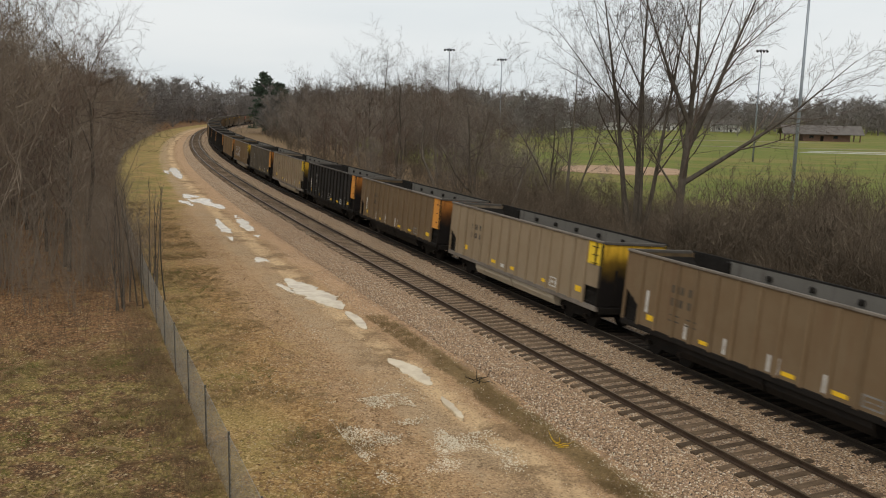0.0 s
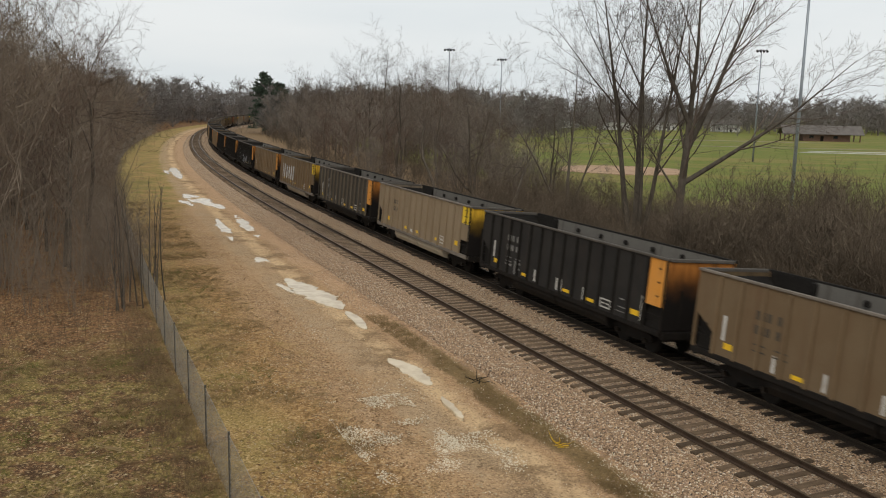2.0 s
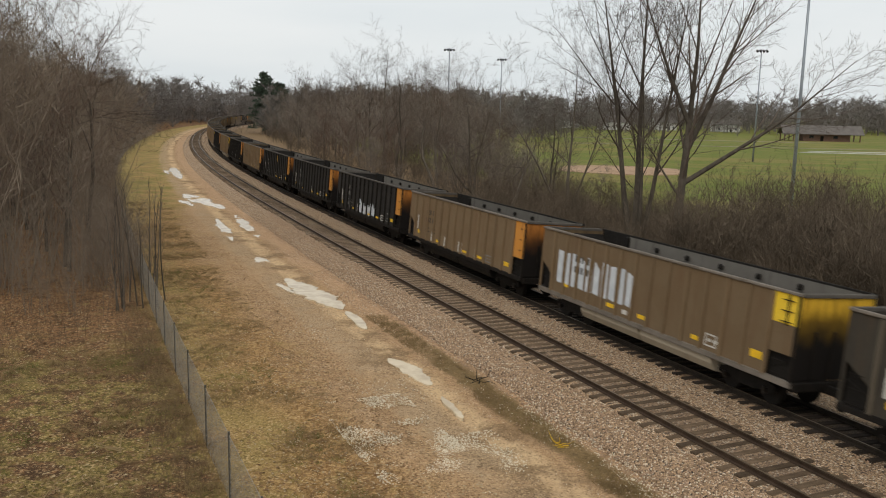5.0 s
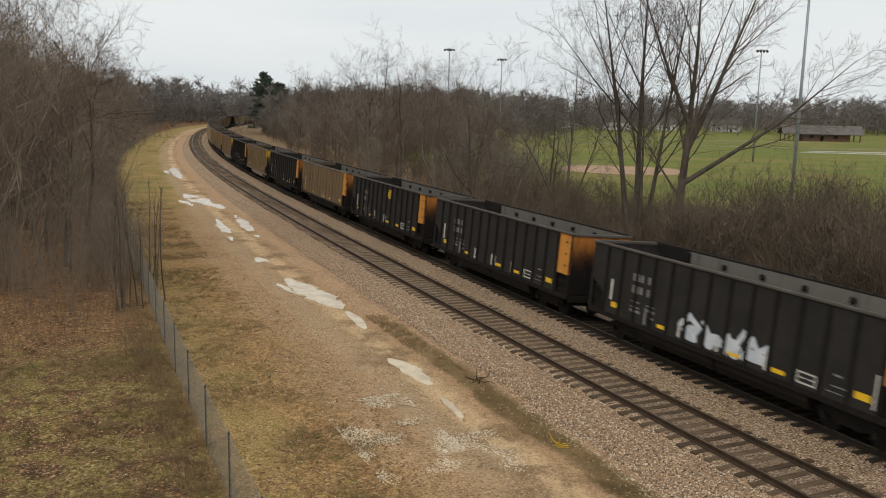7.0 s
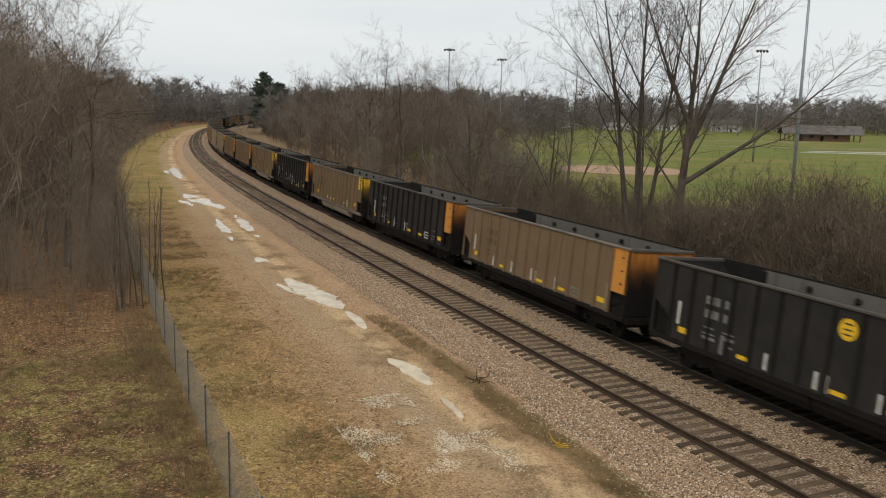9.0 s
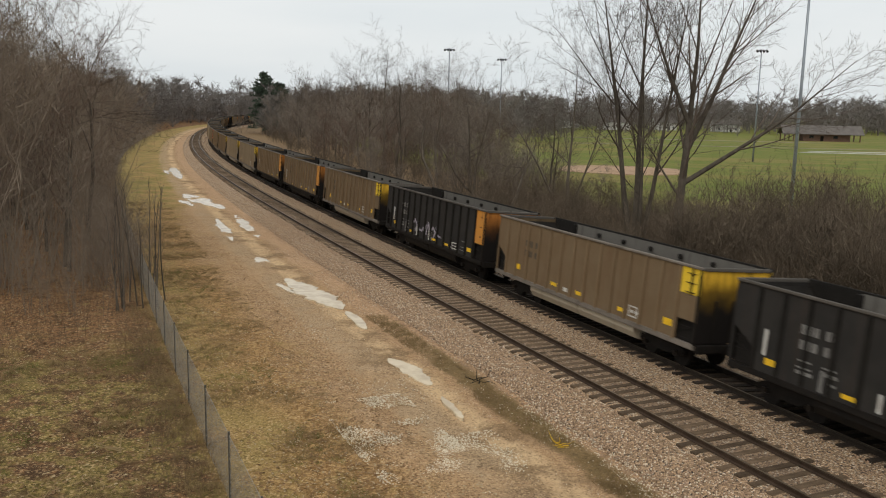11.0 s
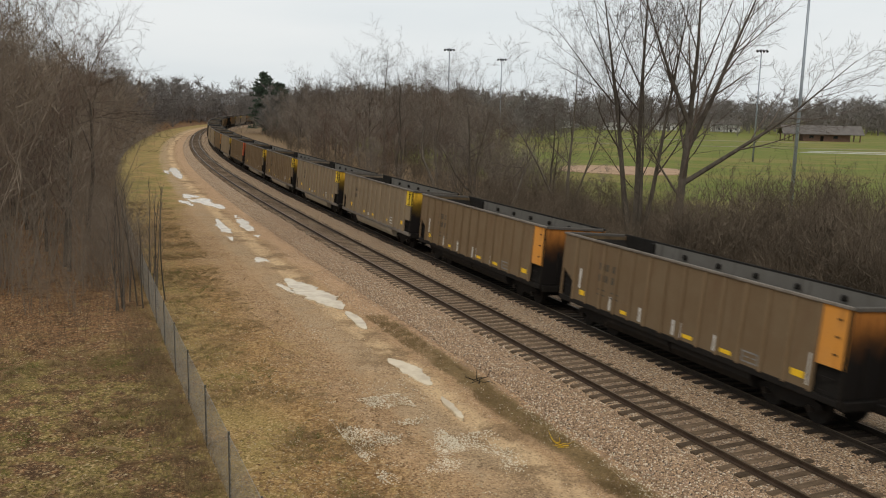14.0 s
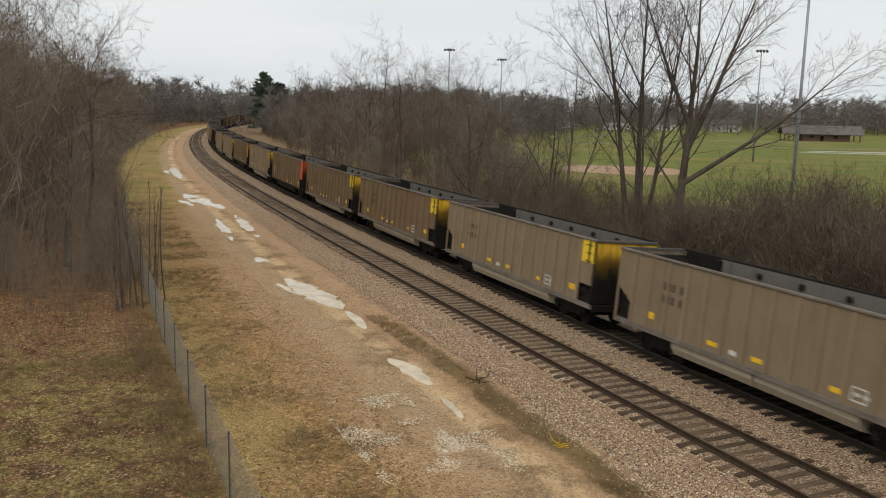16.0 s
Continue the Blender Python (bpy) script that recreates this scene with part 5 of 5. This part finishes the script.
# ---------------------------------------------------------------- chain-link fence
def build_fence():
    fence = empty("chain_link_fence", label="grey galvanised chain-link fence along the road verge", category="fence")
    D, H, z0 = 17.4, 1.8, -0.83
    post = mesh_of("post", bar(bmesh.new(), (0, 0, 0), (0, 0, H + 0.06), 0.028, 8), M_POST)
    s = 2.2
    while s < 245:
        lean = 0.0
        part("post", post, None, fence, m=Matrix.Translation(at(s, D, z0)) @ Matrix.Rotation(lean, 4, "X"))
        s += 3.65
    V, F = [], []

    def wire(a, b, r):
        n = len(V)
        q = (b - a).normalized()
        u = q.orthogonal().normalized() * r
        w = q.cross(u)
        for p in (a, b):
            V.extend([tuple(p + u), tuple(p - u * 0.5 + w * 0.87), tuple(p - u * 0.5 - w * 0.87)])
        F.extend([(n, n + 1, n + 4, n + 3), (n + 1, n + 2, n + 5, n + 4), (n + 2, n, n + 3, n + 5)])
    s, pitch = 3.0, 0.10
    while s < 62:
        wire(at(s, D, z0 + 0.03), at(s + 1.02, D, z0 + H), 0.0024)
        wire(at(s + 1.02, D + 0.004, z0 + 0.03), at(s, D + 0.004, z0 + H), 0.0024)
        s += pitch
    while s < 245:
        wire(at(s, D, z0 + 0.03), at(s + 1.02, D, z0 + H), 0.004)
        wire(at(s + 1.02, D + 0.004, z0 + 0.03), at(s, D + 0.004, z0 + H), 0.004)
        s += 0.2
    s = 2.2
    while s < 245:
        for z in (0.05, H - 0.02):
            wire(at(s, D, z0 + z), at(s + 3.65, D, z0 + z), 0.006)
        s += 3.65
    tagged(part("wire_mesh", raw("wire_mesh", V, F, M_GALV), None, fence, "woven diamond wire mesh"), kind="stuff")


build_fence()


# ---------------------------------------------------------------- puddles on the road
def puddle(s0, s1, d0, d1, wide, seed):
    """Rain water lying along a wheel track from s0 to s1, with a ragged shore."""
    rng = random.Random(seed)
    n, edges = 90, ([], [])
    for i in range(n + 1):
        f = i / n
        s, d = s0 + (s1 - s0) * f, d0 + (d1 - d0) * f + 0.10 * wide * noise.noise((s0 + f * 5, seed, 0))
        swell = math.sin(math.pi * f) ** 0.55
        for k, sg in enumerate((-1, 1)):
            w = wide * swell * max(0.08, 0.85 + 0.75 * noise.noise((s * 0.45, seed * 3.1 + k, 0)) + 0.35 * noise.noise((s * 1.6, seed * 1.7 + k, 4)) + 0.22 * noise.noise((s * 5.0, seed + k, 8)))
            edges[k].append(at(s, d + sg * w, -0.782))
    ring = edges[0] + list(reversed(edges[1]))
    bm = bmesh.new()
    top = [bm.verts.new(p) for p in ring]
    low = [bm.verts.new((p.x, p.y, p.z - 0.12)) for p in ring]
    m = n + 1
    for i in range(n):
        bm.faces.new((top[i], top[i + 1], top[2 * m - 2 - i], top[2 * m - 1 - i]))
    for i in range(2 * m):
        j = (i + 1) % (2 * m)
        bm.faces.new((top[i], low[i], low[j], top[j]))
    return tagged(new("puddle", mesh_of("puddle", bm, M_WATER)), "shallow milky rain puddle on the gravel road", "puddle", "puddles on the road", "structure")


for k, row in enumerate([(35.6, 27.6, 9.85, 8.95, 0.85), (27.2, 23.8, 8.9, 9.05, 0.34), (35.0, 31.8, 10.75, 10.3, 0.24), (42.6, 40.0, 10.1, 9.9, 0.40), (19.4, 15.9, 9.62, 9.35, 0.46), (14.7, 12.6, 9.45, 9.68, 0.20),
                         (82.0, 68.0, 10.6, 8.5, 1.05), (76.0, 71.0, 11.6, 10.9, 0.40), (61.5, 49.5, 9.95, 10.5, 0.42), (63.5, 50.5, 8.1, 8.45, 0.48), (122.0, 100.0, 9.8, 9.65, 0.75), (114.0, 108.0, 11.0, 10.8, 0.4)]):
    puddle(*row, 400 + k)


# ---------------------------------------------------------------- loose stone, grass and litter near by
def pebble(seed, n=6):
    rng = random.Random(seed)
    bm = bmesh.new()
    bmesh.ops.create_cone(bm, segments=4, radius1=1.0, radius2=0.55, depth=1.5, cap_ends=True)
    for v in bm.verts:
        v.co *= rng.uniform(0.65, 1.1)
        v.co.z *= 0.65
    bmesh.ops.triangulate(bm, faces=bm.faces)
    bm.verts.ensure_lookup_table()
    out = (np.array([tuple(v.co) for v in bm.verts], dtype=np.float32), np.array([[v.index for v in f.verts] for f in bm.faces], dtype=np.int32))
    bm.free()
    return out


PEBBLES = [pebble(600 + i) for i in range(5)]


def tuft(seed, n, h, spread):
    rng = random.Random(seed)
    g = Growth()
    for _ in range(n):
        p = Vector((rng.gauss(0, 0.07), rng.gauss(0, 0.07), -0.02))
        q = p + Vector((rng.gauss(0, spread), rng.gauss(0, spread), h * rng.uniform(0.4, 1.0)))
        g.spike(p, q, 0.006)
    return g.arrays()


TUFTS = [tuft(700 + i, 14, 0.16, 0.10) for i in range(5)]
LONG_TUFTS = [tuft(720 + i, 22, 0.42, 0.20) for i in range(5)]


def leaf(seed):
    rng = random.Random(seed)
    a = rng.uniform(0.2, 0.7)
    return (np.array([(-1, 0, 0), (0, -0.5, a * 0.5), (1, 0, 0.1), (0, 0.5, a)], dtype=np.float32), np.array([(0, 1, 2), (0, 2, 3)], dtype=np.int32))


LEAVES = [leaf(740 + i) for i in range(5)]


def build_loose():
    rng = random.Random(404)

    def lay(n, s0, s1, d0, d1, size, dz=0.0, bias=1.4, stretch=(0.7, 1.2), patch=None):
        out = []
        while len(out) < n:
            s, d = s0 + (s1 - s0) * rng.random() ** bias, rng.uniform(d0, d1)
            if patch and noise.noise((s * patch, d * patch, 3.3)) < rng.uniform(-0.25, 0.35):
                continue
            p = at(s, d)
            if 7.1 > d > 5.7:
                z = float(np.interp(d, [5.7, 6.2, 6.8, 7.25], [-0.215, -0.34, -0.66, -0.86]))
            elif -2.3 < d <= 5.7:
                z = -0.235 if not 1.6 < d < 2.75 else -0.28
            else:
                z = float(ground_z(d))
            out.append((p.x, p.y, z + dz, rng.uniform(0, 6.28), rng.uniform(*size), rng.uniform(*stretch), rng.randrange(100)))
        return out
    strew("ballast_stones", PEBBLES, lay(7000, 2, 60, 5.75, 7.3, (0.022, 0.05), 0.01) + lay(3600, 2, 55, 1.5, 3.0, (0.022, 0.05), 0.02) + lay(2500, 2, 40, 3.1, 5.6, (0.02, 0.04), 0.02) + lay(1500, 2, 50, 7.2, 8.4, (0.015, 0.04)), M_STONE, "loose pinkish ballast stones beside the rails", "stones")
    strew("pale_stones", PEBBLES, lay(1500, 5, 30, 9.6, 15.5, (0.010, 0.028), 0.0, 1.2, (0.6, 1.0), 0.35) + lay(3600, 9.0, 15.5, 10.6, 13.6, (0.013, 0.036), 0.012, 0.9, (0.6, 1.0), 1.1) + lay(5200, 4.5, 11.5, 9.2, 12.8, (0.013, 0.036), 0.005, 1.0, (0.6, 1.0), 0.5) + lay(900, 2, 45, 5.8, 8.4, (0.014, 0.034), 0.02) + lay(700, 4, 50, 8.5, 17.0, (0.010, 0.024), 0.0, 1.5, (0.6, 1.0)) + lay(900, 4, 13, 6.9, 7.6, (0.014, 0.04)), M_PALE_STONE, "scattered pale limestone chips on the road", "stones")
    strew("dead_grass", TUFTS, lay(5200, 4, 75, 13.0, 17.5, (0.6, 1.2), 0.0, 1.5, (0.7, 1.2), 0.4) + lay(1900, 4, 26, 7.4, 8.4, (0.5, 1.1), 0.0, 1.2, (0.6, 1.1)), M_DRYGRASS, "short dead grass on the verge", "grass")
    strew("green_grass", TUFTS, lay(900, 6, 45, 14.0, 17.5, (0.5, 1.0), 0.0, 1.3, (0.6, 1.1), 0.6) + lay(1900, 5, 24, 17.6, 27.0, (0.6, 1.3), 0.0, 1.0, (0.7, 1.2), 0.5), M_GREENGRASS, "patches of green winter grass", "grass")
    strew("long_dead_grass", LONG_TUFTS, lay(2800, 4, 27, 17.5, 30.0, (0.4, 1.0), 0.0, 1.0, (0.5, 1.0), 0.3) + lay(420, 4, 40, 17.1, 18.4, (0.5, 1.1), 0.0, 1.1, (0.7, 1.2)), M_DRYGRASS, "matted dead grass beyond the fence", "grass")
    strew("pale_leaf_litter", LEAVES, lay(3800, 5, 50, 11.0, 17.5, (0.03, 0.06), 0.02) + lay(3200, 6, 44, 17.6, 34.0, (0.03, 0.07), 0.02), M_PALE_LEAF, "bleached fallen leaves", "litter")
    strew("leaf_litter", LEAVES, lay(12000, 7, 46, 17.6, 36.0, (0.04, 0.085), 0.02, 0.9) + lay(9000, 5, 52, 11.5, 17.5, (0.03, 0.065), 0.02), M_LITTER, "brown fallen leaves", "litter")


build_loose()


# ---------------------------------------------------------------- playing fields beyond the belt
def light_pole(x, y, H, label):
    pole = empty("floodlight_pole", pose(x, y, -1.55), label=label, category="floodlight pole", group="floodlight poles of the playing field")
    part("pole", bar(bmesh.new(), (0, 0, 0), (0, 0, H), 0.20, 12, 0.10), M_POLE, pole, smooth=True)
    for z in (H - 0.3,):
        arm = part("cross_arm", box(bmesh.new(), -1.2, 1.2, -0.09, 0.09, z - 0.08, z + 0.08, 0.02), M_POLE, pole)
        for k in range(4):
            bm = bmesh.new()
            bar(bm, (-1.05 + 0.7 * k, -0.05, z + 0.1), (-1.05 + 0.7 * k, -0.6, z - 0.25), 0.14, 10, 0.26)
            part("lamp_head", bm, M_UNDER, arm, "dark floodlight head")


light_pole(0.5, 204.0, 24.0, "tall floodlight pole with two rows of lamps")
light_pole(15.1, 240.0, 24.0, "tall floodlight pole above the trees")
light_pole(67.2, 186.5, 24.0, "floodlight pole at the ball field")
light_pole(34.6, 84.5, 25.5, "thick galvanised floodlight pole rising behind the brush")


def flat_patch(name, pts, z, material, label, category):
    bm = bmesh.new()
    top = [bm.verts.new((x, y, z)) for x, y in pts]
    low = [bm.verts.new((x, y, z - 0.2)) for x, y in pts]
    bm.faces.new(top)
    bm.faces.new(list(reversed(low)))
    n = len(pts)
    for i in range(n):
        bm.faces.new((top[i], low[i], low[(i + 1) % n], top[(i + 1) % n]))
    return tagged(new(name, mesh_of(name, bm, material)), label, category, kind="structure")


flat_patch("infield", [(31.0 + 11.5 * math.cos(a * 0.2618) * (1 + 0.1 * math.sin(a)), 150 + 11 * math.sin(a * 0.2618)) for a in range(24)], -1.40, M_INFIELD, "reddish clay infield of the ball field", "infield")
flat_patch("path_1", [(98, 236), (180, 226), (180, 233), (98, 237.5)], -1.40, M_PATH, "pale concrete path across the field", "path")
flat_patch("path_2", [(104, 244), (180, 239), (180, 247), (104, 245.5)], -1.40, M_PATH, "pale concrete path beside the pavilion", "path")
flat_patch("path_3", [(-60, 330), (140, 318), (140, 320.5), (-60, 333)], -1.40, M_DULLPATH, "dull path along the far side of the field", "path")
flat_patch("path_4", [(40, 268), (140, 262), (140, 263.5), (40, 270)], -1.40, M_DULLPATH, "narrow worn footpath in the field", "path")


def house(name, x, y, turn, L, W, eave, ridge, wall, roof, label, windows=3):
    h = empty(name, pose(x, y, -1.6, 0, 0, turn), label=label, category="house" if name == "house" else "building")
    bm = bmesh.new()
    prof = [(-W / 2, 0), (W / 2, 0), (W / 2, eave), (0, ridge - 0.15), (-W / 2, eave)]
    a = [bm.verts.new((-L / 2, u, z)) for u, z in prof]
    b = [bm.verts.new((L / 2, u, z)) for u, z in prof]
    bm.faces.new(a)
    bm.faces.new(list(reversed(b)))
    for i in range(5):
        bm.faces.new((a[i], b[i], b[(i + 1) % 5], a[(i + 1) % 5]))
    part("wall", bm, wall, h)
    for sg in (-1, 1):
        bm = bmesh.new()
        e = 0.6
        slope = (ridge - eave) / (W / 2)
        pts = [(-L / 2 - e, 0, ridge), (L / 2 + e, 0, ridge), (L / 2 + e, sg * (W / 2 + e), eave - e * slope), (-L / 2 - e, sg * (W / 2 + e), eave - e * slope)]
        t = [bm.verts.new(p) for p in pts]
        u = [bm.verts.new((p[0], p[1], p[2] - 0.18)) for p in pts]
        bm.faces.new(t)
        bm.faces.new(u)
        for i in range(4):
            bm.faces.new((t[i], u[i], u[(i + 1) % 4], t[(i + 1) % 4]))
        part("roof", bm, roof, h)
    for i in range(windows):
        cx = -L / 2 + L * (i + 0.5) / windows
        win = part("window", box(bmesh.new(), cx - 0.55, cx + 0.55, -W / 2 - 0.05, -W / 2 + 0.02, 1.0, 2.3), M_PATH, h)
        part("pane", box(bmesh.new(), cx - 0.45, cx + 0.45, -W / 2 - 0.07, -W / 2 - 0.052, 1.1, 2.2), M_WINDOW, win)
    part("door", box(bmesh.new(), -0.5 + L * 0.12, 0.5 + L * 0.12, -W / 2 - 0.045, -W / 2 + 0.01, 0.02, 2.1), M_UNDER, h)
    return h


def pavilion(x, y, turn):
    """A park shelter: a block in the middle, open bays on posts at both ends under one wide roof."""
    h = empty("pavilion", pose(x, y, -1.6, 0, 0, turn), label="long low brown park shelter under a wide shallow roof", category="building")
    part("wall", box(bmesh.new(), -7.0, 10.5, -3.6, 3.6, 0, 3.3), M_WALLBRICK, h)
    for px in (-14.2, -10.8, 14.0):
        for py in (-4.2, 4.2):
            part("post", box(bmesh.new(), px - 0.2, px + 0.2, py - 0.2, py + 0.2, 0, 3.3, 0.03), M_WALLBRICK, h)
    for sg in (-1, 1):
        bm = bmesh.new()
        slab(bm, [(sg * 5.6, 3.0), (0, 6.3), (0, 6.1), (sg * 5.6, 2.8)], -15.2, 15.2)
        part("roof", bm, M_ROOF, h, m=pose(0, 0, 0, 0, 0, 90))
    part("door", box(bmesh.new(), -0.6, 0.6, -3.66, -3.58, 0.02, 2.2), M_UNDER, h)
    for cx in (-4.0, 5.0):
        part("window", box(bmesh.new(), cx - 0.8, cx + 0.8, -3.65, -3.58, 1.3, 2.4), M_WINDOW, h)


pavilion(150.0, 344.0, -10)
house("house", 92.0, 470.0, 15, 16, 9, 4.8, 8.0, M_WALLPALE, M_ROOF, "white sided house behind bare trees", 4)
house("house", 40.0, 462.0, -25, 12, 9, 4.6, 8.0, M_WALLPALE, M_ROOF, "pale two-storey house among trees", 3)
house("house", 70.0, 500.0, 30, 13, 9, 4.6, 7.6, M_WALLPALE, M_ROOF, "pale grey house with a shingle roof", 3)
house("house", 156.0, 480.0, 0, 14, 9, 4.5, 7.5, M_WALLPALE, M_ROOF, "pale house beyond the ball field", 3)
house("house", -37.0, 345.0, 20, 14, 9, 5.0, 8.2, M_WALLPALE, M_ROOF, "white house seen through the railway belt", 4)
house("house", -22.0, 360.0, -10, 12, 9, 5.0, 8.0, M_WALLPALE, M_ROOF, "white house behind the leafless belt", 3)
house("house", 124.0, 490.0, 12, 12, 9, 4.5, 7.4, M_WALLPALE, M_ROOF, "small pale house under the far trees", 3)


# ---------------------------------------------------------------- small things by the road
def white_post(s, d):
    ob = new("marker_post", mesh_of("marker_post", box(bmesh.new(), -0.09, 0.09, -0.09, 0.09, -0.1, 2.0, 0.02), M_WALLPALE))
    ob.matrix_basis = Matrix.Translation(at(s, d, -0.8))
    return tagged(ob, "white marker post at the end of the fence", "post")


white_post(222, 18.6)


def fallen_branch(x, y, z, n, size, seed, material, label, name="fallen_branch", category="branch"):
    rng = random.Random(seed)
    g = Growth()
    for i in range(n):
        p = Vector((rng.gauss(0, size * 0.15), rng.gauss(0, size * 0.15), rng.uniform(0.01, 0.08)))
        v = Vector((rng.gauss(0, 1), rng.gauss(0, 1), rng.uniform(0.0, 0.35))).normalized()
        pts, _ = wander(rng, p, v, size * rng.uniform(0.4, 1.0), 4, 0.3, -0.06)
        pts = [Vector((q.x, q.y, max(q.z, 0.01))) for q in pts]
        g.tube(pts, [0.02, 0.018, 0.014, 0.01, 0.005], 4)
    ob = new(name, tri_mesh(name, *g.arrays(), material))
    ob.matrix_basis = pose(x, y, z)
    return tagged(ob, label, category)


q = at(15.6, 7.6)
fallen_branch(q.x, q.y, -0.80, 9, 0.8, 51, M_UNDER, "dark broken branch lying on the gravel")
q = at(9.6, 8.0)
fallen_branch(q.x, q.y, -0.80, 5, 0.9, 52, M_MARK, "tangle of yellow cord on the ground", "yellow_cord", "cord")
for k, (s, d) in enumerate([(12, 24), (10.5, 21.5), (11, 26.5), (13.5, 19.5), (16, 25.5), (20, 23.5)]):
    q = at(s, d)
    fallen_branch(q.x, q.y, -0.80, 6, 2.2, 60 + k, M_DRYGRASS, "pale dead sticks on the rough grass", "dead_sticks", "sticks")

motions()
